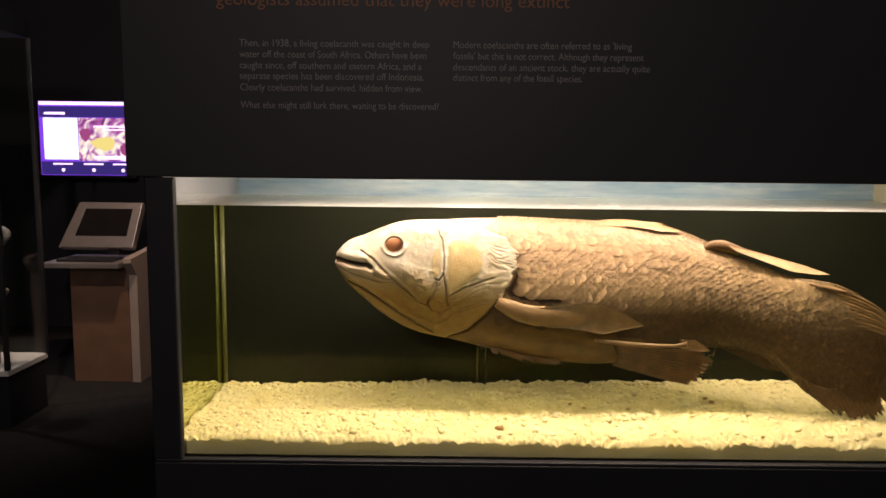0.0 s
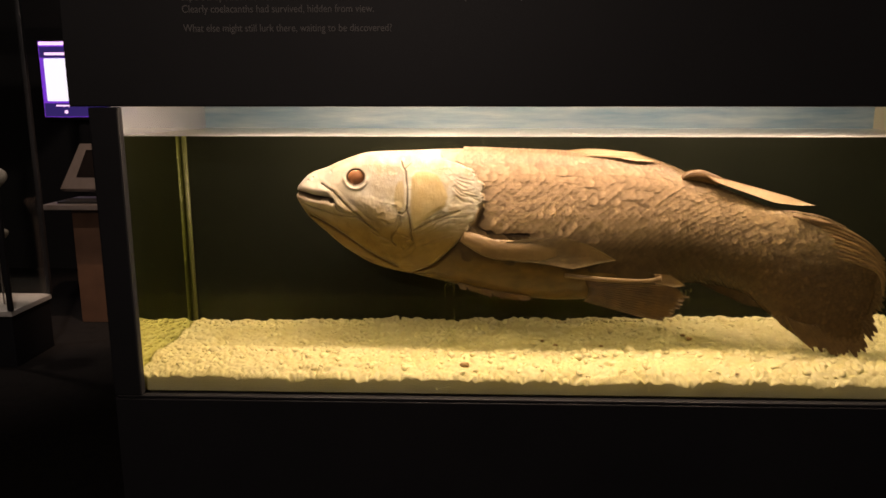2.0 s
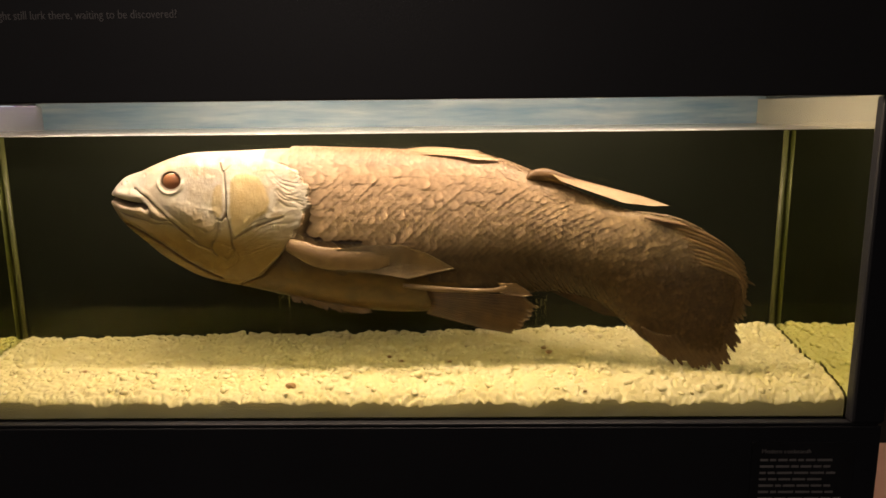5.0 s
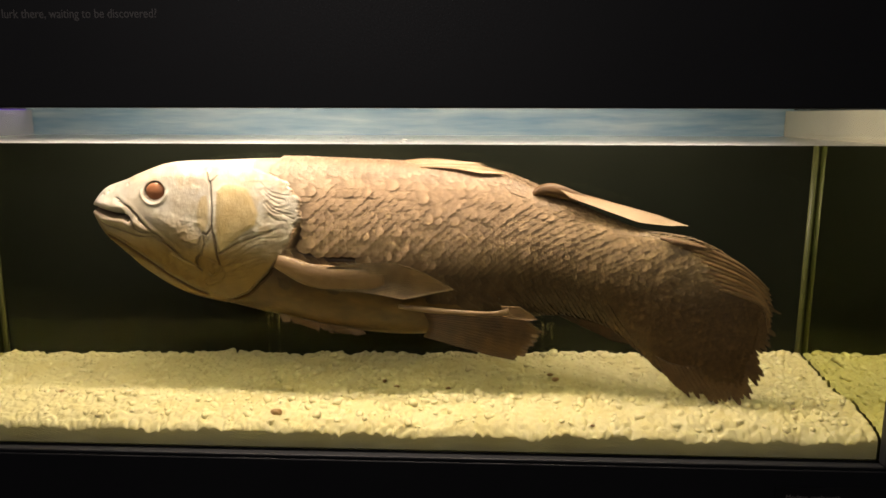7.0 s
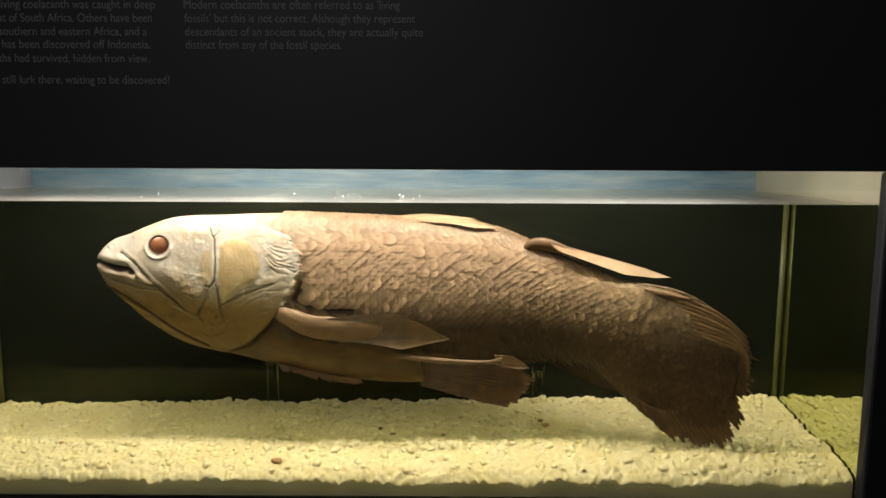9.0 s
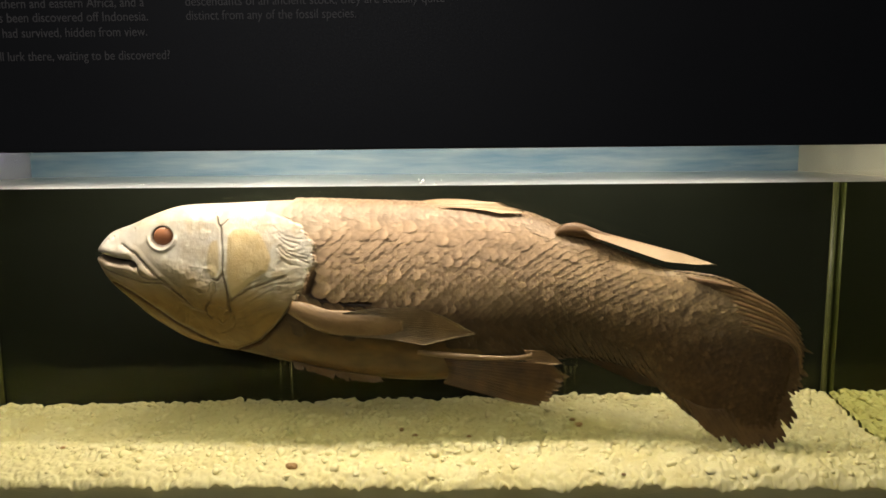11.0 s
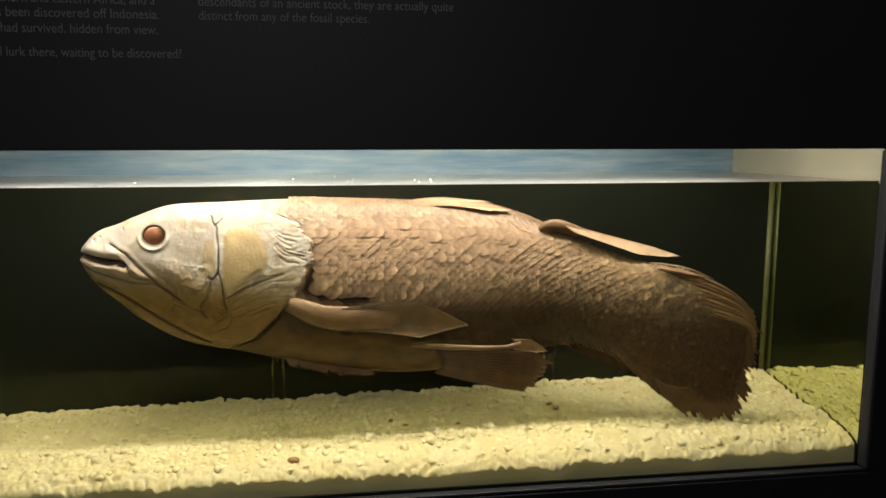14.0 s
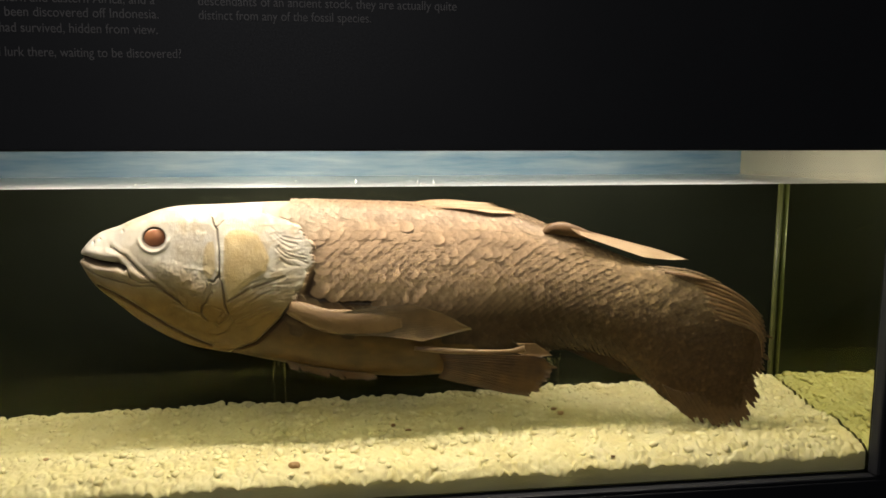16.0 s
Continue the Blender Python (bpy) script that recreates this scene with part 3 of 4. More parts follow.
def speckle(px, pz, scale, seed, octaves=3):
    """Lattice noise in -1..1, each octave half as strong and twice as fine."""
    q = np.random.RandomState(seed)
    grid = q.uniform(-1, 1, (64, 64))
    out, amp, total = np.zeros(len(px)), 1.0, 0.0
    for o in range(octaves):
        u, v = px * scale + 17.3 * o + 40, pz * scale + 9.1 * o + 40
        iu, iv = np.floor(u).astype(int), np.floor(v).astype(int)
        fu, fv = smooth_step(u - iu), smooth_step(v - iv)
        a_, b_ = grid[iu % 64, iv % 64], grid[(iu + 1) % 64, iv % 64]
        c_, d_ = grid[iu % 64, (iv + 1) % 64], grid[(iu + 1) % 64, (iv + 1) % 64]
        out += amp * ((a_ * (1 - fu) + b_ * fu) * (1 - fv) + (c_ * (1 - fu) + d_ * fu) * fv)
        total += amp
        amp, scale = amp * 0.5, scale * 2.03
    return out / total


UPPER_LIP = [(0.065, 0.087), (0.092, 0.071), (0.114, 0.048), (0.141, 0.024), (0.167, 0.002), (0.194, -0.020)]
JAW_SLIT = [(0.034, 0.010), (0.064, -0.003), (0.095, -0.020), (0.133, -0.046), (0.164, -0.068), (0.200, -0.090), (0.240, -0.112)]
CHEEK_SLIT = [(0.255, 0.140), (0.259, 0.127), (0.266, 0.117), (0.267, 0.102), (0.270, 0.081), (0.270, 0.056), (0.269, 0.033), (0.258, 0.020), (0.250, 0.023)]
GILL_SLIT = [(0.269, 0.033), (0.274, 0.014), (0.276, -0.008), (0.277, -0.029), (0.281, -0.042)]
CHIN_PLATE = [(0.258, -0.030), (0.280, -0.040), (0.289, -0.060), (0.280, -0.076), (0.258, -0.086)]
OPERCLE = [(0.278, 0.106), (0.291, 0.119), (0.319, 0.120), (0.343, 0.111), (0.354, 0.092), (0.366, 0.063), (0.358, 0.037), (0.332, 0.021), (0.306, 0.000), (0.284, -0.017), (0.279, 0.005), (0.276, 0.035), (0.277, 0.073)]
CHEEK_PATCH = [(0.241, 0.082), (0.247, 0.096), (0.260, 0.100), (0.264, 0.081), (0.264, 0.044), (0.259, 0.028), (0.248, 0.024), (0.239, 0.036), (0.237, 0.061)]
HOOK = [(0.240, -0.022), (0.233, -0.030), (0.231, -0.038), (0.234, -0.048), (0.241, -0.055)]
FOLD = [(0.283, -0.019), (0.319, 0.002), (0.360, 0.018), (0.390, 0.028)]
COLLAR = [(0.335, 0.132), (0.394, 0.136), (0.423, 0.124), (0.432, 0.103), (0.444, 0.096), (0.449, 0.081), (0.444, 0.070), (0.451, 0.051), (0.440, 0.040), (0.433, 0.027), (0.428, 0.009), (0.408, -0.021), (0.380, -0.057),
          (0.330, -0.106), (0.280, -0.128), (0.255, -0.110), (0.290, -0.060), (0.278, -0.018), (0.330, 0.014), (0.365, 0.040), (0.372, 0.080), (0.352, 0.115)]
HEAD = [(-0.03, 0.06), (0.0, 0.13), (0.12, 0.20), (0.335, 0.20), (0.352, 0.150)] + COLLAR[1:15] + [(0.20, -0.20), (0.0, -0.10)]
EYE_AT = (0.1475, 0.103)

NN, NF = 330, 50
ss = np.r_[np.linspace(0, 0.355, 470)[:-1], np.linspace(0.355, 1, 290)]
NS = len(ss)
near = np.linspace(0, np.pi, NN)
far = np.linspace(np.pi, 2 * np.pi, NF + 2)[1:-1]
ring = np.r_[near, far]
NR = len(ring)
S, TH = [a.ravel() for a in np.meshgrid(ss, ring, indexing="ij")]
P = body_points(S, TH)
px, pz = P[:, 0], P[:, 2]
nearness = np.clip(np.sin(TH), 0, 1) ** 0.5
lift = np.zeros(len(P))


def groove(line, width, depth):
    global lift
    lift -= depth * np.exp(-(line_distance(px, pz, line) / width) ** 2)


def ridge(line, width, height):
    groove(line, width, -height)


in_head = plate_depth(px, pz, HEAD, 0.006)
GAP = [(-0.010, 0.064), (0.014, 0.062), (0.036, 0.057), (0.060, 0.053), (0.080, 0.054), (0.090, 0.047)]
LIP_CORNER = [(0.090, 0.056), (0.098, 0.042), (0.103, 0.026), (0.120, 0.020), (0.146, 0.021)]
LOW_LIP_EDGE = [(0.010, 0.043), (0.040, 0.032), (0.064, 0.025), (0.108, 0.013), (0.149, 0.012), (0.176, -0.006), (0.200, -0.026)]
PLEAT = [(0.268, -0.046), (0.276, -0.038), (0.284, -0.046), (0.276, -0.056), (0.262, -0.066), (0.258, -0.060)]
ridge([(0.016, 0.080), (0.036, 0.077), (0.060, 0.070), (0.080, 0.072)], 0.0085, 0.0050)
ridge([(0.030, 0.046), (0.056, 0.043), (0.080, 0.040), (0.094, 0.034)], 0.0070, 0.0045)
ridge([(0.108, 0.040), (0.122, 0.030), (0.140, 0.026)], 0.0080, 0.0045)
ridge([(x_ - 0.008, z_ - 0.006) for x_, z_ in UPPER_LIP[:4]], 0.0060, 0.0022)
groove(GAP, 0.0036, 0.020)
groove(GAP[:4], 0.0060, 0.010)
groove(LIP_CORNER, 0.0014, 0.0042)
groove(UPPER_LIP, 0.0014, 0.0060)
ridge([(x_ + 0.005, z_ + 0.005) for x_, z_ in UPPER_LIP], 0.0040, 0.0016)
groove(LOW_LIP_EDGE, 0.0014, 0.0030)
groove(JAW_SLIT, 0.0028, 0.009)
ridge([(x_ + 0.004, z_ + 0.012) for x_, z_ in JAW_SLIT], 0.009, 0.0035)
groove(CHEEK_SLIT, 0.0014, 0.0075)
groove([(0.262, 0.121), (0.270, 0.127), (0.276, 0.134)], 0.0011, 0.0040)
groove(GILL_SLIT, 0.0015, 0.0065)
groove(CHIN_PLATE, 0.0014, 0.0020)
groove(HOOK, 0.0015, 0.0060)
groove(FOLD, 0.0020, 0.0035)
ridge(PLEAT, 0.0022, 0.0030)
groove([(0.182, -0.020), (0.205, -0.034), (0.232, -0.044)], 0.0018, 0.0035)
groove([(0.210, 0.006), (0.222, -0.004), (0.238, -0.002), (0.246, 0.014)], 0.0014, 0.0026)
groove([(0.252, 0.016), (0.254, 0.000), (0.246, -0.010), (0.243, -0.022)], 0.0014, 0.0040)
lift += 0.0016 * plate_depth(px, pz, OPERCLE, 0.012)
frayed = px + 0.009 * rough_field(pz * 0.8, pz * 0.6, 260, 31) + 0.006 * rough_field(px, pz, 700, 32)
frayed = np.where(px > 0.40, frayed, px)
lift += 0.0085 * plate_depth(frayed, pz, HEAD, 0.004)
fr = random.Random(8)
for k in range(11):      # folds of skin that fan out below and behind the gill cover
    a = k / 10 + fr.uniform(-0.03, 0.03)
    m0, m1 = fr.uniform(0, 0.25), fr.uniform(0.6, 1.0)
    fold = [(0.282 + 0.014 * a, -0.018 - 0.044 * a), (0.318 + 0.016 * a, 0.008 - 0.056 * a + fr.uniform(-0.003, 0.003)), (0.356 + 0.012 * a, 0.028 - 0.066 * a + fr.uniform(-0.004, 0.004)), (0.400 + 0.004 * a, 0.034 - 0.070 * a)]
    fold = [tuple(q_) for q_ in curve_through(fold, np.linspace(m0, m1, 9))]
    groove(fold, fr.uniform(0.0012, 0.0024), fr.uniform(0.0007, 0.0018))
for k in range(7):       # folds behind the gill cover
    a = k / 6 + fr.uniform(-0.05, 0.05)
    fold = [(0.366 + 0.010 * a, 0.124 - 0.05 * a), (0.384 + 0.012 * a, 0.108 - 0.055 * a), (0.404 + 0.014 * a, 0.104 - 0.06 * a + fr.uniform(-0.006, 0.006)), (0.430 + 0.01 * a, 0.098 - 0.06 * a)]
    groove([tuple(q_) for q_ in curve_through(fold, np.linspace(fr.uniform(0, 0.3), fr.uniform(0.6, 1), 8))], fr.uniform(0.0013, 0.0026), fr.uniform(0.0008, 0.0020))
groove([(0.280, -0.128), (0.330, -0.106), (0.380, -0.057), (0.410, -0.022)], 0.0035, 0.007)
wr = rough_field(px, pz, 160, 3) + 0.6 * rough_field(px, pz, 420, 4)
lift += in_head * 0.0004 * wr
lift += 0.004 * in_head * np.exp(-(line_distance(px, pz, [(0.09, 0.125), (0.14, 0.140), (0.20, 0.140), (0.25, 0.135)]) / 0.014) ** 2)
lift += 0.005 * in_head * np.exp(-(line_distance(px, pz, [(0.15, 0.055), (0.19, 0.035), (0.22, 0.010)]) / 0.022) ** 2)
cheek = in_head * smooth_step((px - 0.13) / 0.05) * smooth_step((0.27 - px) / 0.02) * smooth_step((0.07 - pz) / 0.03)
crinkle = 1 - np.abs(speckle(px, pz, 60, 8, 4)) * 2.2
lift += cheek * 0.0016 * np.maximum(crinkle, 0.1)
plain = np.maximum(plate_depth(px, pz, OPERCLE, 0.010), smooth_step((0.10 - px) / 0.03))
lift += in_head * (1 - 0.8 * plain) * (0.0008 * speckle(px + 0.4 * pz, pz, 40, 91, 2) + 0.00022 * speckle(px, pz, 190, 92, 2))
collar_ = plate_depth(px, pz, COLLAR, 0.008)
lift += collar_ * 0.0017 * (0.5 - np.abs(speckle(0.5 * px - 1.3 * pz, 0.25 * (px + pz), 75, 93, 3)))
lift += 0.0030 * np.exp(-(line_distance(px, pz, [(x_ + 0.002 * math.sin(70 * z_ * 9), z_) for x_, z_ in COLLAR[2:12]]) / 0.0035) ** 2) * (0.6 + 0.9 * speckle(px, pz, 130, 94, 2))
flake_ = smooth_step((speckle(px, pz, 70, 95, 2) - 0.42) / 0.05) * in_head * smooth_step((px - 0.17) / 0.03) * (1 - plain) * smooth_step((pz + 0.02) / 0.03)
lift += 0.0005 * flake_
lift += (1 - in_head) * 0.0012 * rough_field(px, pz, 90, 6)
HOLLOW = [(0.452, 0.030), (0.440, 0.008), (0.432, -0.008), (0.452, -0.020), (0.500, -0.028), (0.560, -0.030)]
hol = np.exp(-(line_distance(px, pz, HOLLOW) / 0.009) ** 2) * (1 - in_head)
lift -= 0.010 * hol
eye_d = np.hypot((px - EYE_AT[0]) / 1.14, pz - EYE_AT[1])
lift -= 0.014 * smooth_step((0.0215 - eye_d) / 0.006)
lift += 0.0030 * np.exp(-((eye_d - 0.0245) / 0.0032) ** 2) * (0.12 + 1.15 * smooth_step((EYE_AT[1] + 0.006 - pz) / 0.012))
for nx_, nz_ in ((0.030, 0.094), (0.086, 0.116), (0.042, 0.100)):
    lift -= 0.004 * np.exp(-(np.hypot(px - nx_, pz - nz_) / 0.0028) ** 2)
P[:, 1] -= lift * nearness

# tone of the skin, region by region: its own colours with shade painted in
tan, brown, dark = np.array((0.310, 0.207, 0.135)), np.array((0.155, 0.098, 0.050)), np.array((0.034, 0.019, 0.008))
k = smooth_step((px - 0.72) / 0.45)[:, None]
# the under-flank's shade is painted in here, over its own darker brown
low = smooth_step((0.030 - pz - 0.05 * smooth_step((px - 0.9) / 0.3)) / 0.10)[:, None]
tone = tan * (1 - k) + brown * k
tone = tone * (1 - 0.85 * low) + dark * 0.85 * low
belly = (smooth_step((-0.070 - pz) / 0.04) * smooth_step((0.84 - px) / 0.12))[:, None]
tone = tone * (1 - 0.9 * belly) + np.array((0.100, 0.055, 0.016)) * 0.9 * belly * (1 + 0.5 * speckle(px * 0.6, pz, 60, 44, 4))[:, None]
rear = (smooth_step((px - 0.98) / 0.15) * low[:, 0])[:, None]
tone = tone * (1 - 0.7 * rear) + np.array((0.095, 0.054, 0.022)) * 0.7 * rear
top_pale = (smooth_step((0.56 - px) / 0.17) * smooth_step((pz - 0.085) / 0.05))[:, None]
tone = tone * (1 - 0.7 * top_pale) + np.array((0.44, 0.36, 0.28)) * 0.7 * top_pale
pale = np.array((0.42, 0.385, 0.355))
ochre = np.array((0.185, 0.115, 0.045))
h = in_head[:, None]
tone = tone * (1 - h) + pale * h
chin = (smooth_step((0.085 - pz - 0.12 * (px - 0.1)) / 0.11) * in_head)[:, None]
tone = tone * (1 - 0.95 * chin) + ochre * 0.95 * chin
# collar: greyish skin with the brown shade of its folds mixed in
cl = plate_depth(px, pz, COLLAR, 0.010) * (1 - 0.7 * chin[:, 0]) * (0.55 + 0.45 * rough_field(px, pz, 120, 61))
tone = tone * (1 - 0.6 * cl[:, None]) + np.array((0.36, 0.285, 0.23)) * 0.6 * cl[:, None]
patch = (smooth_step(0.5 + 1.6 * rough_field(px, pz, 85, 51)) * in_head)[:, None] * (1 - 0.85 * chin)
tone = tone * (1 - 0.30 * patch) + np.array((0.48, 0.37, 0.24)) * 0.30 * patch
mottle = (smooth_step(0.5 + 1.5 * speckle(px, pz, 28, 81, 4)) * in_head)[:, None] * (1 - 0.8 * chin)
tone = tone * (1 - 0.45 * mottle) + np.array((0.64, 0.59, 0.54)) * 0.45 * mottle
tint_ = (smooth_step((speckle(px, pz, 34, 82, 4) - 0.10) / 0.35) * in_head)[:, None] * (1 - 0.5 * chin)
tone = tone * (1 - 0.45 * tint_) + np.array((0.38, 0.28, 0.16)) * 0.45 * tint_
tone = tone * (1 - 0.5 * flake_[:, None]) + np.array((0.62, 0.58, 0.52)) * 0.5 * flake_[:, None]
o = plate_depth(px, pz, OPERCLE, 0.004)[:, None]
tone = tone * (1 - 0.85 * o) + np.array((0.40, 0.295, 0.15)) * 0.95 * o
o = plate_depth(px, pz, CHEEK_PATCH, 0.004)[:, None]
tone = tone * (1 - 0.75 * o) + np.array((0.40, 0.30, 0.16)) * 0.75 * o
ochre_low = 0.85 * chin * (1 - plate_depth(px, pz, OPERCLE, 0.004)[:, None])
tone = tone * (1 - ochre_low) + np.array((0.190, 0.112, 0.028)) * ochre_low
lips = np.exp(-(line_distance(px, pz, [(0.012, 0.054), (0.066, 0.046), (0.080, 0.038)]) / 0.008) ** 2)[:, None]
tone = tone * (1 - 0.4 * lips) + np.array((0.46, 0.34, 0.27)) * 0.4 * lips
# recess shade painted dark brown: creases, hollow behind the collar, eye socket, mouth
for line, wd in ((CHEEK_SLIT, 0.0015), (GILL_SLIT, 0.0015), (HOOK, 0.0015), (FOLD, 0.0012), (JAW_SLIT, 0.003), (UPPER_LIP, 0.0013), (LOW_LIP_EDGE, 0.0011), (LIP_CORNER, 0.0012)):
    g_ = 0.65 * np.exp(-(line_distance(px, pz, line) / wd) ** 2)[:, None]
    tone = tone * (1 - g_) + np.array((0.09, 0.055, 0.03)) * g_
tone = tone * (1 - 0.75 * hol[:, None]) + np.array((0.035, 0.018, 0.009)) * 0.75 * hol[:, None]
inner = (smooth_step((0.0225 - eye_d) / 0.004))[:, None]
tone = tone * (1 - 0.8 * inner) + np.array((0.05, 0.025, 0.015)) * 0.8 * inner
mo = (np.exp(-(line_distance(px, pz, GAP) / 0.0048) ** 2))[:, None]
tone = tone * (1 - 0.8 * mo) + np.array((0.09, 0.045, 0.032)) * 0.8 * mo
tone *= (1 + 0.14 * rough_field(px, pz, 70, 12) + 0.14 * speckle(px, pz, 120, 13, 4))[:, None]

quads = [(i * NR + j, i * NR + (j + 1) % NR, (i + 1) * NR + (j + 1) % NR, (i + 1) * NR + j) for i in range(NS - 1) for j in range(NR)]
head_v = inside(px, pz, HEAD) & (px < 0.5)
op_v = inside(px, pz, OPERCLE) & (TH < np.pi)
jaw_v = head_v & (pz < np.interp(px, [-0.01, 0.044, 0.082, 0.10, 0.15, 0.194, 0.23], [0.062, 0.057, 0.053, 0.018, 0.013, -0.020, -0.05])) & (px < 0.232)
kind_v = np.where(op_v, 3, np.where(jaw_v, 2, np.where(head_v, 1, 0)))
kind_f = [kind_v[q_[0]] for q_ in quads]
for kk, pname, plabel in ((0, "body", "brown scaly trunk"), (1, "head", "pale cream head with wrinkled skin"), (2, "lower_jaw", "yellowish lower jaw"), (3, "gill_cover", "smooth beige gill cover")):
    fsel = [q_ for q_, f_ in zip(quads, kind_f) if f_ == kk]
    used = np.unique(np.array(fsel))
    back_to = np.full(len(P), -1)
    back_to[used] = np.arange(len(used))
    V = P[used] + (FX, 0, FZ)
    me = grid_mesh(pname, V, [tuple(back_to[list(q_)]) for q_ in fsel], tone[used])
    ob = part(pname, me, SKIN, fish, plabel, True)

# the eye
bm = bmesh.new()
bmesh.ops.create_uvsphere(bm, u_segments=28, v_segments=18, radius=0.0180)
for v in bm.verts:
    v.co = Vector((v.co.x * 1.17 + FX + EYE_AT[0] + 0.001, v.co.y * 0.40 + 1.7475, v.co.z + FZ + EYE_AT[1] - 0.0005))
eye_ball = part("eye", bm, EYE_M, fish, "orange-brown eyeball", True)


def near_side(x, z):
    """The near side's y where the flank is at (x, z)."""
    d = np.hypot(px - x, pz - z) + 9 * (TH > np.pi)
    return P[np.argmin(d), 1]


def resample(line, n):
    line = np.asarray(line, float)
    d = np.r_[0, np.cumsum(np.hypot(*np.diff(line, axis=0).T[:2]))]
    t = np.linspace(0, d[-1], n)
    return np.c_[[np.interp(t, d, line[:, i]) for i in range(line.shape[1])]].T


def fin(name, base, tips, rays, mat, label, y_base, y_tip, fray=0.05, thick=0.0022, seed=1, bow=0.0, tubes=True, ray_r=0.0008, across=0.0, ray_mat=None):
    """A fin: a ridged membrane from its base line to its tip line, with single rays on it."""
    r_ = random.Random(seed)
    per = 6
    nb, m = rays * per + 1, 14
    B, T = resample(base, nb), resample(tips, nb)
    ends_ = [1 + fray * (1.1 * noise.noise((i_ * 0.61, seed * 3.7, 0.5)) + r_.uniform(-0.45, 0.25)) for i_ in range(rays + 1)]
    vs_, fs_ = [], []
    for side in (-1, 1):
        for i in range(nb):
            a = i / per
            f_ = a - int(a)
            reach = ends_[min(int(a + 0.5), rays)] - fray * 0.4 * (1 - abs(2 * f_ - 1))**2 if fray else 1.0
            for j in range(m):
                t = j / (m - 1) * reach
                b_ = bow * math.sin(t * math.pi)
                x = B[i, 0] + (T[i, 0] - B[i, 0]) * t
                z = B[i, 1] + (T[i, 1] - B[i, 1]) * t + b_
                ridge_ = math.cos(2 * math.pi * f_)
                hh = thick * (1.15 - 0.85 * t) * (0.88 + 0.16 * ridge_)
                wave = 0.002 * math.sin(i * 0.06 + seed) * t
                vs_.append((FX + x, y_base + (y_tip - y_base) * t + side * hh + wave - across * (i / (nb - 1) - 0.5), FZ + z))
    half = nb * m
    for i in range(nb - 1):
        for j in range(m - 1):
            a = i * m + j
            fs_.append((a, a + 1, a + m + 1, a + m))
            fs_.append((half + a, half + a + m, half + a + m + 1, half + a + 1))
    for i in range(nb - 1):
        for j in (0, m - 1):
            a = i * m + j
            fs_.append((a, a + m, half + a + m, half + a))
    for i in (0, nb - 1):
        for j in range(m - 1):
            a = i * m + j
            fs_.append((a, half + a, half + a + 1, a + 1))
    ob = part(name, grid_mesh(name, vs_, fs_), mat, fish, label, True)
    if tubes:
        for i in range(rays + 1):
            c = min(i * per, nb - 1)
            pts, rad = [], []
            for t in np.linspace(0.0, ends_[i] * 1.02, 9):
                pts.append((FX + B[c, 0] + (T[c, 0] - B[c, 0]) * t, y_base + (y_tip - y_base) * t - thick * (0.95 - 0.75 * t) + 0.002 * math.sin(c * 0.06 + seed) * t - across * (c / (nb - 1) - 0.5),
                            FZ + B[c, 1] + (T[c, 1] - B[c, 1]) * t + bow * math.sin(t * math.pi)))
                rad.append(ray_r * (1.1 - 0.75 * t))
            part("ray", tube(pts, rad, 5), ray_mat or RAY_M, ob, "", True)
    return ob


def lobe(name, line, half_heights, half_thick, mat, label, y0, y1, seed=0):
    """A fleshy fin stalk along a line of (x, z)."""
    n_, sides = 26, 20
    L = curve_through(line, np.linspace(0, 1, n_))
    hh = curve_through([(a,) for a in half_heights], np.linspace(0, 1, n_))[:, 0]
    ht = curve_through([(a,) for a in half_thick], np.linspace(0, 1, n_))[:, 0]
    vs_, fs_ = [], []
    for i in range(n_):
        d = L[min(i + 1, n_ - 1)] - L[max(i - 1, 0)]
        d /= np.hypot(*d)
        for j in range(sides):
            a = j / sides * 2 * math.pi
            e = hh[i] * math.cos(a) * (1 + 0.04 * math.sin(5 * a + i * 0.6 + seed))
            vs_.append((FX + L[i, 0] - d[1] * e, y0 + (y1 - y0) * i / (n_ - 1) - ht[i] * math.sin(a), FZ + L[i, 1] + d[0] * e))
    for i in range(n_ - 1):
        for j in range(sides):
            fs_.append((i * sides + j, i * sides + (j + 1) % sides, (i + 1) * sides + (j + 1) % sides, (i + 1) * sides + j))
    fs_ += [tuple(range(sides)), tuple(range((n_ - 1) * sides, n_ * sides))]
    return part(name, grid_mesh(name, vs_, fs_), mat, fish, label, True)


STALK = material("fin_stalk_skin", (0.205, 0.122, 0.063), 0.42, colour2=(0.125, 0.070, 0.034), scale=28, bump=0.4, bump_scale=140)
STALK_DARK = material("dark_fin_root", (0.130, 0.066, 0.024), 0.45, colour2=(0.070, 0.034, 0.013), scale=28, bump=0.4, bump_scale=140)

# near pectoral fin
lobe("pectoral_stalk", [(0.398, -0.030), (0.430, -0.044), (0.470, -0.058), (0.520, -0.064), (0.575, -0.064), (0.615, -0.064)], [0.014, 0.020, 0.023, 0.025, 0.023, 0.010], [0.008, 0.010, 0.009, 0.007, 0.0045, 0.001], STALK, "fleshy tan fin stalk", 1.712, 1.697)
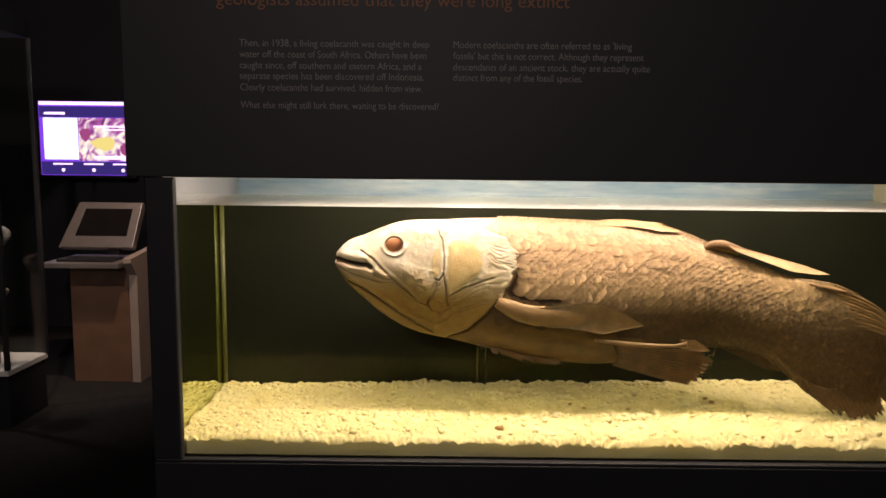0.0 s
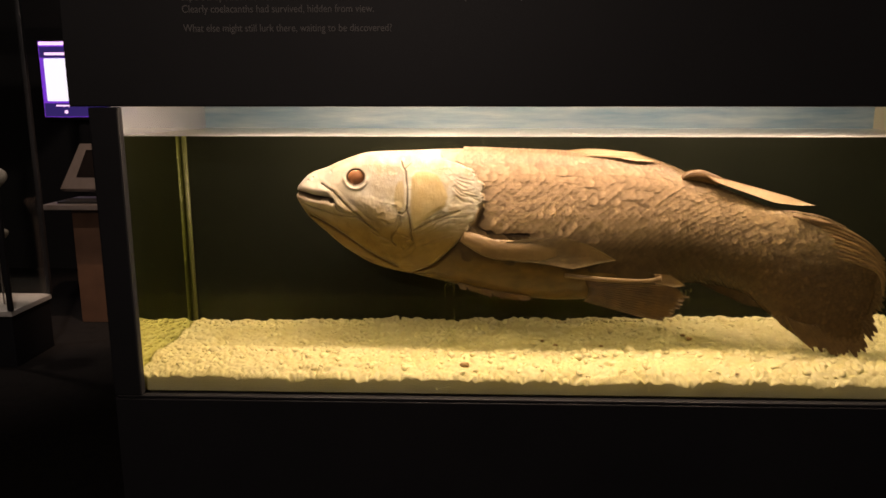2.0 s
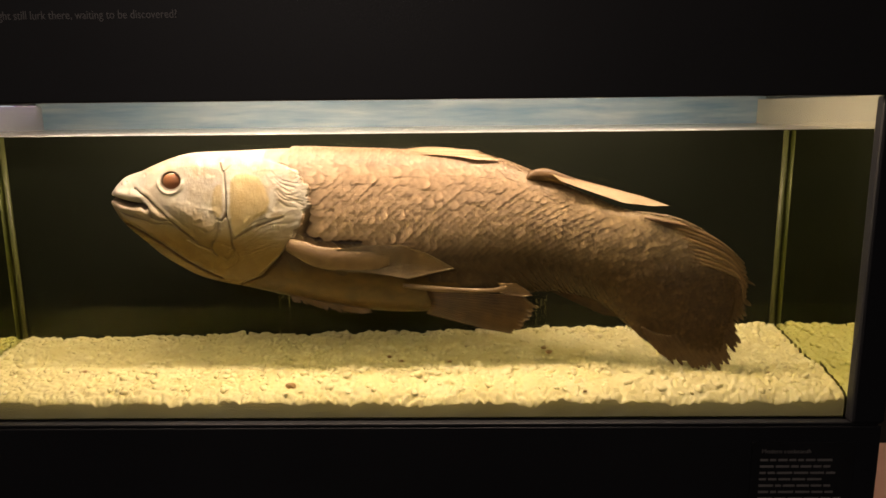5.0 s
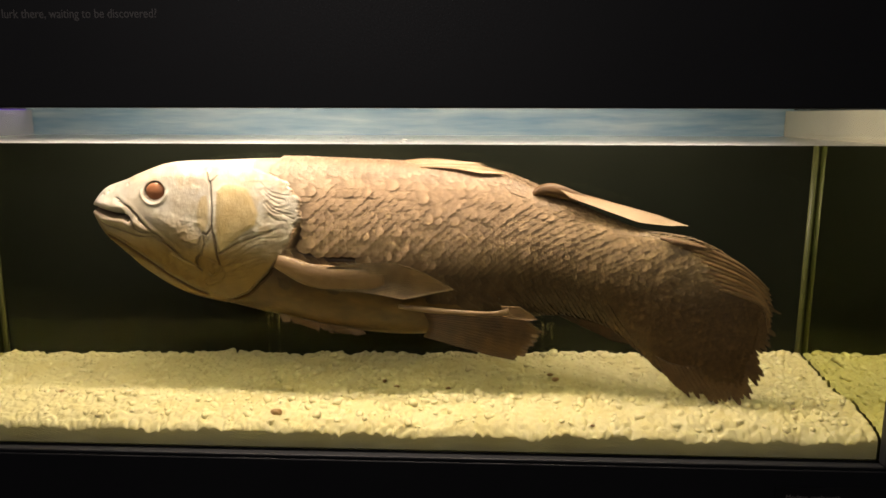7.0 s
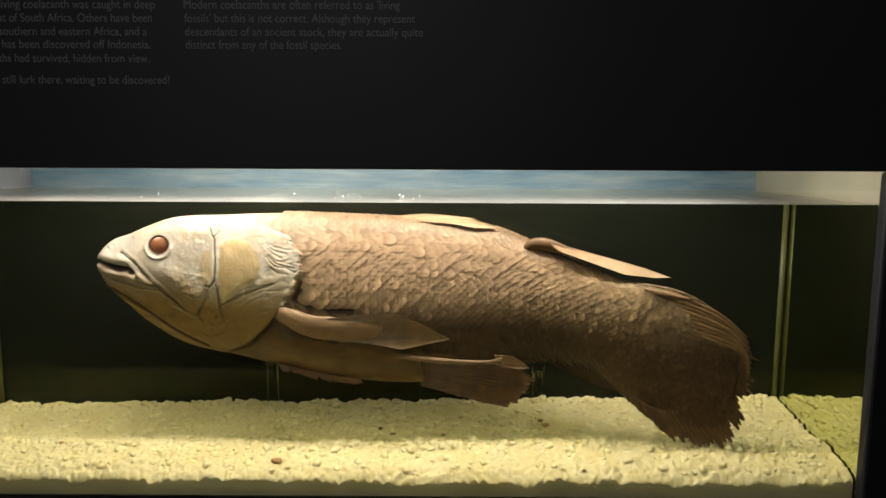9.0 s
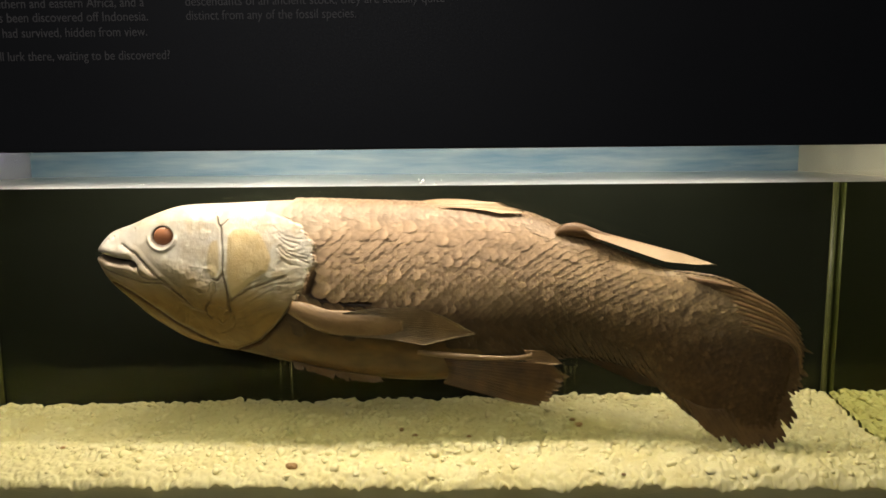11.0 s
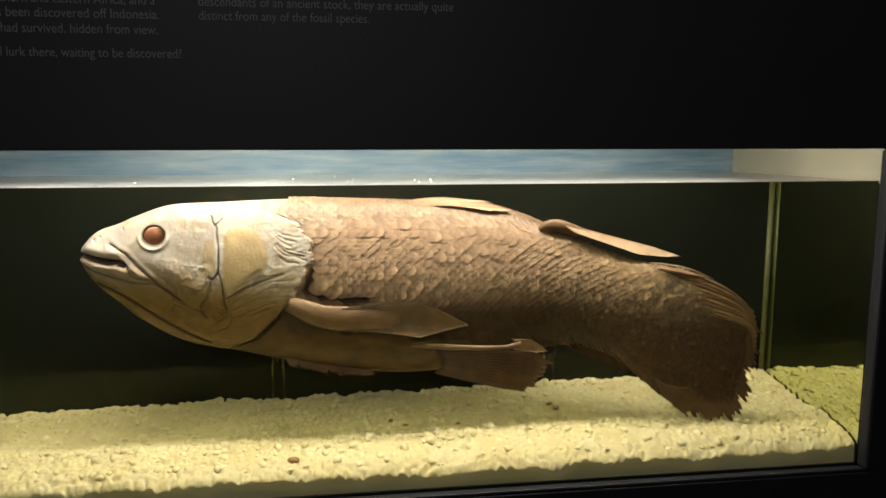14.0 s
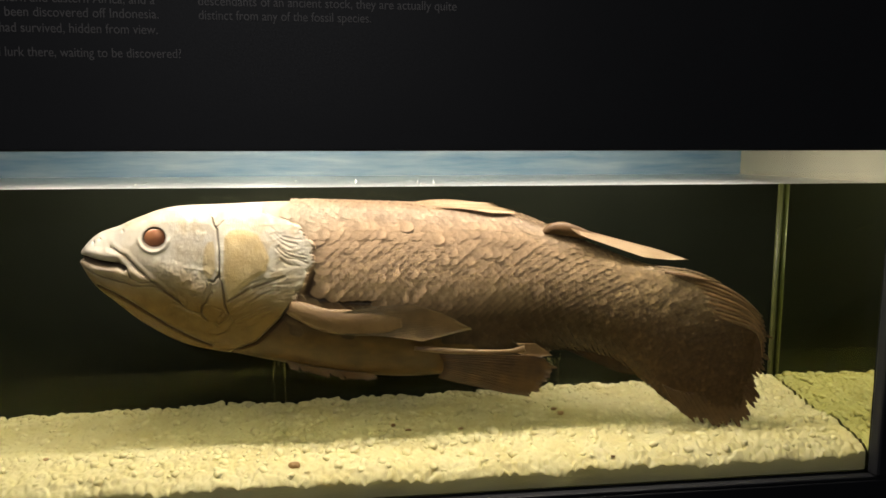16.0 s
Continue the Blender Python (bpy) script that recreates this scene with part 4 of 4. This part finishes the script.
fin("pectoral_fin", [(0.500, -0.042), (0.515, -0.052), (0.520, -0.064), (0.515, -0.076), (0.500, -0.086)], [(0.640, -0.030), (0.690, -0.046), (0.728, -0.066), (0.754, -0.082), (0.722, -0.088), (0.690, -0.096), (0.655, -0.103)], 19, FIN_M, "tan ray fin", 1.702, 1.694, 0.015, 0.0018, 3, 0.004, ray_mat=RAY_DARK)
# pelvic fins
lobe("pelvic_stalk", [(0.640, -0.124), (0.700, -0.130), (0.770, -0.134), (0.830, -0.134), (0.862, -0.128)], [0.004, 0.006, 0.005, 0.0045, 0.008], [0.004, 0.005, 0.004, 0.003, 0.004], STALK, "tan edge of the pelvic fin", 1.722, 1.708)
fin("pelvic_fin", [(0.845, -0.118), (0.850, -0.126), (0.848, -0.138)], [(0.884, -0.118), (0.905, -0.132), (0.918, -0.144), (0.898, -0.146)], 6, FIN_M, "tan tuft of fin rays", 1.710, 1.704, 0.08, 0.0018, 7)
fin("pelvic_fin", [(0.690, -0.140), (0.700, -0.160), (0.700, -0.175), (0.690, -0.190)], [(0.902, -0.150), (0.926, -0.176), (0.918, -0.204), (0.880, -0.236), (0.835, -0.229)], 15, FIN_DARK, "dark brown fan of the pelvic fin", 1.735, 1.725, 0.06, 0.0026, 9, ray_mat=FIN_RED)
# fin under the tail's root
fin("anal_fin", [(0.945, -0.125), (0.955, -0.140), (0.965, -0.150)], [(1.100, -0.180), (1.138, -0.214), (1.080, -0.203)], 8, FIN_DARK, "dark folded anal fin", 1.770, 1.760, 0.04, 0.004, 11, ray_mat=RAY_DARK)
# first dorsal fin, folded down along the back
fin("first_dorsal_fin", [(0.610, 0.156), (0.640, 0.155), (0.680, 0.152)], [(0.720, 0.169), (0.810, 0.160), (0.857, 0.140), (0.800, 0.142)], 8, FIN_PALE, "pale folded rays of the first dorsal fin", 1.778, 1.765, 0.10, 0.003, 13, 0.004, across=0.02)
# second dorsal fin: dark root and pale blade
lobe("second_dorsal_root", [(0.905, 0.098), (0.922, 0.108), (0.945, 0.109), (0.975, 0.102), (1.010, 0.092)], [0.004, 0.011, 0.014, 0.012, 0.006], [0.004, 0.010, 0.010, 0.007, 0.003], STALK_DARK, "dark fleshy root of the fin", 1.752, 1.742)
fin("second_dorsal_fin", [(0.935, 0.120), (0.958, 0.112), (0.975, 0.098)], [(1.160, 0.060), (1.211, 0.042), (1.170, 0.043), (1.110, 0.051)], 9, FIN_PALE, "long pale tapering fin blade", 1.742, 1.730, 0.015, 0.0022, 17, across=0.030)
# tail fin: fringe of single rays
tail = fin("tail_fin", [(1.155, 0.020), (1.195, 0.002), (1.225, -0.028), (1.250, -0.065), (1.265, -0.105), (1.268, -0.140), (1.268, -0.170), (1.260, -0.195), (1.250, -0.215), (1.232, -0.228), (1.205, -0.232), (1.175, -0.225), (1.150, -0.212)],
    [(1.248, 0.004), (1.312, -0.036), (1.350, -0.080), (1.378, -0.124), (1.372, -0.152), (1.364, -0.180), (1.362, -0.222), (1.350, -0.245), (1.340, -0.296), (1.305, -0.312), (1.262, -0.302), (1.220, -0.293), (1.180, -0.262)],
    46, FIN_TAIL, "dark frayed tail fin", 1.698, 1.690, 0.20, 0.0034, 19, ray_r=0.0009, ray_mat=FIN_TAIL)
for k in range(9):       # long strands along the tail's upper edge
    a = k / 8
    st_ = curve_through([(1.150 + 0.075 * a, 0.022 - 0.085 * a), (1.225 + 0.060 * a, 0.006 - 0.085 * a), (1.301 + 0.046 * a, -0.028 - 0.078 * a), (1.357 + 0.034 * a - 0.028 * a * a, -0.074 - 0.085 * a)], np.linspace(0, 1, 14))
    sr_ = random.Random(60 + k)
    pts = [(FX + x_, float(mid_y(x_)) - 0.016 + 0.012 * i_ / 13 + sr_.uniform(-0.0006, 0.0006), FZ + z_) for i_, (x_, z_) in enumerate(st_)]
    part("ray", tube(pts, [0.0018 + 0.0030 * math.sin(math.pi * min(1, 0.15 + i_ / 15)) for i_ in range(14)], 7, 0.8), STALK if k % 2 == 0 else RAY_M, tail, "", True)
# torn skin along the belly
fin("belly_flap", [(0.385, -0.152), (0.440, -0.166), (0.500, -0.178), (0.560, -0.186)], [(0.392, -0.166), (0.450, -0.184), (0.510, -0.194), (0.570, -0.198)], 40, STALK_DARK, "torn brown skin along the belly", 1.762, 1.758, 0.45, 0.002, 23, tubes=False)

# scales: rows that overlap towards the tail
def scale_shape(variant):
    """One scale: x towards the tail, y across, z out; rounded, domed, its free edge lifted."""
    q_ = random.Random(variant)
    rim = [(-0.55, 0.28), (-0.20, 0.46), (0.12, 0.47), (0.34, 0.37), (0.52, 0.20), (0.63, 0.02), (0.55, -0.18), (0.37, -0.36), (0.13, -0.47), (-0.20, -0.46), (-0.55, -0.28)]
    out = [(0.06, 0.0, 0.090)]
    for x, y_ in rim:
        x, y_ = x * q_.uniform(0.94, 1.07), y_ * q_.uniform(0.93, 1.08)
        out.append((x, y_, 0.012 + 0.125 * (x + 0.55) - 0.05 * y_ * y_ + q_.uniform(-0.005, 0.005)))
    edge = out[2:11]
    out += edge + [(x * 0.97, y_ * 0.97, z_ - 0.11) for x, y_, z_ in edge]
    f_ = [(0, i, i % 11 + 1) for i in range(1, 12)]
    f_ += [(12 + i, 21 + i, 22 + i, 13 + i) for i in range(8)]
    return np.array(out), f_


variants = [scale_shape(i) for i in range(8)]
# gap shade painted on skirts and roots, over the scale's own pale-rimmed pattern
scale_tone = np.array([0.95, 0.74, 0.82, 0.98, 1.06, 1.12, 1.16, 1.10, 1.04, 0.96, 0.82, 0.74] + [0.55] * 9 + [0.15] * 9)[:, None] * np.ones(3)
scale_meshes = []
for vco, vf in variants:
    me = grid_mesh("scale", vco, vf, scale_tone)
    me.materials.append(SCALE_M)
    me.polygons.foreach_set("use_smooth", [True] * len(me.polygons))
    scale_meshes.append(me)
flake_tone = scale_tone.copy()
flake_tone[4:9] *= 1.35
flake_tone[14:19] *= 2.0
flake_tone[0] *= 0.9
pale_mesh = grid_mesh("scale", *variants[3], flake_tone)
pale_mesh.materials.append(SCALE_M)
pale_mesh.polygons.foreach_set("use_smooth", [True] * len(pale_mesh.polygons))
spots = []
fine_s = np.linspace(0, 1, 1500)
mid = (curve_through(BACK_LINE, fine_s) + curve_through(BELLY_LINE, fine_s)) / 2
arc = np.r_[0, np.cumsum(np.hypot(*np.diff(mid, axis=0).T))]
r = random.Random(21)
a, row = 0.34, 0
while a < arc[-1] - 0.012:
    s0 = float(np.interp(a, arc, fine_s))
    x_mid = float(np.interp(a, arc, mid[:, 0]))
    step = float(np.interp(x_mid, [0.45, 0.75, 0.95, 1.25], [0.0165, 0.0152, 0.0125, 0.0086]))
    girth = body_points(np.full(80, s0), np.linspace(0.02, 3.12, 80))
    g = np.r_[0, np.cumsum(np.linalg.norm(np.diff(girth, axis=0), axis=1))]
    c = (0.5 if row % 2 else 0.0) * step * 1.05
    while c < g[-1]:
        th = float(np.interp(c + r.uniform(-0.0008, 0.0008), g, np.linspace(0.02, 3.12, 80)))
        spots.append((s0 + r.uniform(-0.0006, 0.0006), th, step))
        if row % 2 == 0:
            spots.append((s0, -th, step))
        c += step * 1.05
    a += step * 0.56
    row += 1
sp = np.array(spots)
e = 0.004
p0 = body_points(sp[:, 0], sp[:, 1])
ps = body_points(np.clip(sp[:, 0] + e, 0, 1), sp[:, 1]) - p0
pt = body_points(sp[:, 0], sp[:, 1] + 0.02) - p0
nearby, joined_v, joined_f, joined_c, count = 0, [], [], [], 0
for (s0, th, step), o_, du, dv in zip(spots, p0, ps, pt):
    x, z = o_[0], o_[2]
    if inside(np.array([x - 0.006]), np.array([z]), HEAD)[0] and x < 0.46 and abs(th) > 0.12:
        continue
    if line_distance(np.array([x]), np.array([z]), HOLLOW)[0] < 0.011 and th > 0:
        continue
    if x < 0.40 + 0.016 * math.sin(z * 240) or r.random() < 0.012 or (x < 0.86 and z < -0.080 - 0.45 * max(0.0, x - 0.66) + 0.010 * math.sin(x * 60)) or (x > 1.0 and r.random() < 0.04):
        continue
    u_ = Vector(du) + Vector((0.0, 0.0, -float(np.interp(x, [0.45, 0.95, 1.2], [0.34, 0.30, 0.10])) * Vector(du).length))
    n_ = u_.cross(Vector(dv)).normalized()
    if n_.dot(Vector((0, -1 if th > 0 else 1, 0.3 * math.cos(th)))) < 0:
        n_ = -n_
    u_ = (u_ - n_ * u_.dot(n_)).normalized()
    v_ = n_.cross(u_)
    tilt = r.uniform(-0.09, 0.09)
    flaked = r.random() < (0.13 if 0.46 < x < 0.66 and -0.06 < z < 0.04 else 0.035)
    lift_ = 1.75 if flaked else r.uniform(1.0, 1.5)
    lift_ *= float(np.interp(x, [0.45, 0.8, 1.2], [1.0, 1.1, 1.5])) * float(np.interp(abs(th), [0.25, 0.8], [0.55, 1.0])) * float(np.interp(x, [0.40, 0.47], [0.6, 1.0]))
    L = step * r.uniform(1.58, 1.74)
    u2, v2 = u_ * math.cos(tilt) + v_ * math.sin(tilt), v_ * math.cos(tilt) - u_ * math.sin(tilt)
    m = Matrix(((u2.x * L, v2.x * L * 0.98, n_.x * L * lift_, FX + o_[0]), (u2.y * L, v2.y * L * 0.98, n_.y * L * lift_, o_[1]), (u2.z * L, v2.z * L * 0.98, n_.z * L * lift_, FZ + o_[2]), (0, 0, 0, 1)))
    i = r.randrange(8)
    kx = float(smooth_step((x - 0.72) / 0.45))
    # scales take the same painted flank shade as the skin below them
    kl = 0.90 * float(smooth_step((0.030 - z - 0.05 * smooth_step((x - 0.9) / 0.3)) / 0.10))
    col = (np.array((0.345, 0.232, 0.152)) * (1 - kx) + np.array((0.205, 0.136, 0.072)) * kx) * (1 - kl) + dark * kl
    kr = 0.7 * kl * float(smooth_step((x - 0.98) / 0.15))
    col = col * (1 - kr) + np.array((0.100, 0.056, 0.023)) * kr
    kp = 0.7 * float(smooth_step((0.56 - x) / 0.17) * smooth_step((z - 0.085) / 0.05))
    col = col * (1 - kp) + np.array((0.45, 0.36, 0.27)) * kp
    if x > 0.95 and r.random() < 0.14:
        col = col * r.uniform(1.1, 1.4)
    if th > 0 and 0.44 < x < 0.80 and -0.06 < z < 0.115 and nearby < 310:
        ob = new("scale", scale_meshes[i])
        if flaked:
            ob.data = pale_mesh
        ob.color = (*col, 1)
        ob.parent = fish
        ob.matrix_local = m
        nearby += 1
    else:
        vco, vf = variants[i]
        M = np.array(m)
        joined_v.append(vco @ M[:3, :3].T + M[:3, 3])
        joined_f += [tuple(q_ + count for q_ in f_) for f_ in vf]
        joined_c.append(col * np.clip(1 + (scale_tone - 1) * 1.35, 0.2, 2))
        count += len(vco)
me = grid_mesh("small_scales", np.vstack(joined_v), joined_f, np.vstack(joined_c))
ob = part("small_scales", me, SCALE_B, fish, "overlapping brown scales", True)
ob["kind"] = "stuff"

# clear supports under the fish
for x, y_, z1, wd in ((0.0975, 1.780, 1.062, 0.0125), (0.678, 1.800, 1.035, 0.0115)):
    sup = thing("support", "clear acrylic tube that carries the fish above the gravel", "support", group="clear supports under the fish")
    foot = bed_height(x, y_) - 0.006
    sup.location = (x, y_, foot)
    bm = tube([(0, 0, 0), (0, 0, z1 - foot - 0.014)], wd, 20)
    part("stem", bm, ACRYLIC, sup, "", True)
    bm = tube([(0, 0, z1 - foot - 0.014), (0, 0, z1 - foot - 0.002), (0, 0, z1 - foot + 0.012)], [wd * 1.35, wd * 1.35, wd * 1.5], 20)
    part("cup", bm, ACRYLIC, sup, "", True)
    part("bolt", tube([(0, -wd * 0.6, z1 - foot - 0.026), (0, -wd * 0.6, z1 - foot - 0.012)], 0.002, 8), SILICONE, sup)

pin = thing("glass_pin", "thin clear glass pin standing upright in the gravel", "pin", (-0.576, 1.934, 0.876))
part("stem", tube([(0, 0, 0), (0.001, 0, 0.030), (0, 0, 0.050)], [0.0016, 0.0013, 0.0008], 8), ACRYLIC, pin, "", True)

# ---- the room behind ----
kiosk = thing("information_kiosk", "brown pedestal kiosk with tilted grey screen and shelf", "kiosk", (-2.285, 4.92, 0))
bm = bmesh.new()
box(bm, -0.225, 0.165, -0.16, 0.22, 0.0, 0.79, 0.004)
part("pedestal", bm, WOOD, kiosk, "brown veneered pedestal")
bm = bmesh.new()
prof = [(-0.16, 0.0), (-0.16, 0.74), (-0.24, 0.83), (-0.24, 0.86), (0.22, 0.90), (0.22, 0.0)]
e2 = [[bm.verts.new((x, y_, z)) for y_, z in prof] for x in (0.170, 0.225)]
bm.faces.new(e2[0]), bm.faces.new(e2[1])
for i in range(6):
    bm.faces.new((e2[0][i], e2[0][(i + 1) % 6], e2[1][(i + 1) % 6], e2[1][i]))
part("side_cheek", bm, CHEEK_M, kiosk, "pale tan side panel")
part("shelf", boxes((-0.34, 0.166, -0.30, 0.16, 0.80, 0.835), bevel=0.005), GREY_METAL, kiosk, "pale grey keyboard shelf")
part("keyboard", boxes((-0.27, 0.10, -0.24, -0.06, 0.8355, 0.85), bevel=0.004), BLACK_METAL, kiosk)
bez = new("screen_housing")
bez.parent = kiosk
bez.matrix_local = pose(-0.10, -0.02, 0.905, -24, 0, 0)
bm = bmesh.new()
vs8 = [bm.verts.new(c) for c in ((-0.27, 0, 0), (0.24, 0, 0), (0.27, 0, 0.335), (-0.175, 0, 0.335), (-0.27, 0.06, 0), (0.24, 0.06, 0), (0.27, 0.06, 0.335), (-0.175, 0.06, 0.335))]
for q_ in ((0, 1, 2, 3), (4, 5, 6, 7), (0, 1, 5, 4), (1, 2, 6, 5), (2, 3, 7, 6), (3, 0, 4, 7)):
    bm.faces.new([vs8[i] for i in q_])
bmesh.ops.bevel(bm, geom=list(bm.edges), offset=0.006, segments=2, affect="EDGES", profile=0.5)
part("bezel", bm, GREY_METAL, bez)
bm = bmesh.new()
vs8 = [bm.verts.new(c) for c in ((-0.165, -0.003, 0.085), (0.190, -0.003, 0.085), (0.205, -0.003, 0.285), (-0.120, -0.003, 0.285))]
bm.faces.new(vs8)
g2 = bmesh.ops.extrude_face_region(bm, geom=list(bm.faces))
for v in [q_ for q_ in g2["geom"] if isinstance(q_, bmesh.types.BMVert)]:
    v.co.y += 0.006
part("screen", bm, DARK_SCREEN, bez)
part("neck", boxes((-0.04, 0.04, 0.0, 0.06, 0.86, 0.94), bevel=0.004), BLACK_METAL, kiosk)

# wall monitor, showing a pale page on violet
mon = thing("wall_monitor", "glowing wall monitor with pale page and violet picture", "monitor", (-3.12, 6.30, 1.688))
mon.scale = (1.21, 1.0, 1.21)
part("casing", boxes((-0.345, 0.345, 0.0, 0.06, -0.285, 0.275), bevel=0.006), BLACK_METAL, mon)
part("bracket", boxes((-0.10, 0.10, 0.06, 0.098, -0.10, 0.10)), BLACK_METAL, mon)
part("screen", boxes((-0.330, 0.330, -0.004, -0.0005, -0.262, 0.262)), SCREEN_PURPLE, mon, "glowing violet screen")
part("top_bar", boxes((-0.325, 0.325, -0.007, -0.0045, 0.236, 0.260)), SCREEN_EDGE, mon)
part("menu_bar", boxes((-0.325, 0.325, -0.007, -0.0045, 0.150, 0.226)), SCREEN_DEEP, mon)
part("page", boxes((-0.300, -0.055, -0.007, -0.0045, -0.150, 0.146)), SCREEN_WHITE, mon, "pale blue-white page")
part("picture", boxes((-0.050, 0.325, -0.007, -0.0045, -0.160, 0.146)), PICTURE, mon, "mottled violet and olive picture")
for pname, cx_, cz_, rx_, rz_, pm in (("picture_patch", 0.13, -0.035, 0.085, 0.048, SCREEN_OLIVE), ("picture_patch", 0.285, -0.075, 0.038, 0.050, SCREEN_WINE), ("picture_patch", 0.000, 0.030, 0.040, 0.045, SCREEN_WINE)):
    bm = tube([(0, -0.0072, 0), (0, -0.0086, 0)], 1.0, 22)
    for v in bm.verts:
        a_ = math.atan2(v.co.z, v.co.x)
        k_ = 1 + 0.10 * math.sin(3 * a_ + cx_ * 40) + 0.06 * math.sin(7 * a_)
        v.co = Vector((cx_ + v.co.x * rx_ * k_, v.co.y, cz_ + v.co.z * rz_ * k_))
    part(pname, bm, pm, mon)
part("text_bar", boxes((0.06, 0.30, -0.0088, -0.0074, 0.080, 0.092)), SCREEN_EDGE, mon)
part("text_bar", boxes((0.12, 0.30, -0.0088, -0.0074, 0.058, 0.068)), SCREEN_EDGE, mon)
part("text_bar", boxes((0.06, 0.32, -0.0088, -0.0074, -0.148, -0.122)), SCREEN_EDGE, mon)
part("foot_bar", boxes((-0.325, 0.325, -0.007, -0.0045, -0.258, -0.165)), SCREEN_DEEP, mon)
for x in (-0.17, 0.05, 0.26):
    part("button", tube([(x, -0.0065, -0.225), (x, -0.009, -0.225)], 0.013, 12), SCREEN_EDGE, mon)
    part("caption_bar", boxes((x - 0.07, x + 0.07, -0.009, -0.0072, -0.187, -0.176)), SCREEN_EDGE, mon)
part("logo_bar", boxes((-0.29, -0.14, -0.009, -0.0072, 0.168, 0.186)), SCREEN_EDGE, mon)

# glass showcase
case = thing("glass_showcase", "tall glass showcase with white base and dark frame", "showcase", (-2.86, 4.07, 0))
part("plinth", boxes((-0.44, 0.44, -0.19, 0.19, 0.0, 0.30), bevel=0.004), BLACK_B, case)
part("base_board", boxes((-0.45, 0.45, -0.20, 0.20, 0.302, 0.335), bevel=0.004), WHITE_M, case, "white base board")
part("cap", boxes((-0.45, 0.45, -0.20, 0.20, 2.20, 2.32), bevel=0.004), BLACK_B, case)
for b in ((-0.44, 0.44, -0.196, -0.190, 0.336, 2.199), (-0.44, 0.44, 0.190, 0.196, 0.336, 2.199), (0.440, 0.446, -0.196, 0.196, 0.336, 2.199), (-0.446, -0.440, -0.196, 0.196, 0.336, 2.199)):
    q = part("pane", boxes(b), GLASS, case)
    q.visible_shadow = False
for x, y_ in ((0.443, -0.193), (0.443, 0.193), (-0.443, -0.193), (-0.443, 0.193)):
    part("corner_strip", boxes((x - 0.012, x + 0.012, y_ - 0.012, y_ + 0.012, 0.336, 2.199), bevel=0.002), BLACK_METAL, case)
for x, y_, z in ((0.355, -0.07, 1.07), (0.315, -0.05, 0.75)):
    st = thing("mineral_on_stand", "pale mineral specimen on a thin metal rod in the showcase", "specimen", (-2.86 + x, 4.07 + y_, 0.335), group="specimens in the showcase")
    part("rod", tube([(0, 0, 0), (0, 0, z - 0.335)], 0.004, 8), GREY_METAL, st)
    bm = bmesh.new()
    bmesh.ops.create_icosphere(bm, subdivisions=3, radius=0.06)
    for v in bm.verts:
        v.co *= 1 + 0.35 * noise.noise(v.co * 14 + Vector((x * 9, 0, z)))
        v.co = Vector((v.co.x * 1.1, v.co.y * 0.9, v.co.z * (0.9 if z > 0.8 else 0.5) + z - 0.335))
    part("mineral", bm, MINERAL, st)

# unseen ceiling fittings, added where the room's spot lamps hang
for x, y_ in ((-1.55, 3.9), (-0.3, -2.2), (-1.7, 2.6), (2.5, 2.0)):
    dl = thing("downlight", "small black downlight added on the unseen ceiling, with glowing lens", "ceiling light", (x, y_, 3.0), group="ceiling downlights")
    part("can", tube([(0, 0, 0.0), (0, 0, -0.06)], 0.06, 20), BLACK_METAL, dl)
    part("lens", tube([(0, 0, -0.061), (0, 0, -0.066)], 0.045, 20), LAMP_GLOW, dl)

# specks that float on the fluid, white bits standing in for its glints
sr = random.Random(40)
speck_places = [(sr.gauss(0.35, 0.30), sr.uniform(1.64, 2.05), WATER + 0.001, sr.uniform(0.0008, 0.0022)) for _ in range(60)]
specks = part("glint_specks", scatter_chips([q_ for q_ in speck_places if IN_L + 0.05 < q_[0] < IN_R - 0.05], 41), WHITE_M)
tagged(specks, "tiny white floating specks that stand in for glints on the fluid", "debris", kind="stuff")

# each thing's origin sits at its own foot
for ob, base in ((fish, (0.40, 1.79, 1.00)), (housing, (0.34, FRONT, 0.0)), (tank, (0.33, 1.90, LOW)), (plate, (1.18, FRONT - 0.012, 0.615))):
    ob.location = base
    for child in ob.children:
        child.matrix_parent_inverse = Matrix.Translation(-Vector(base))
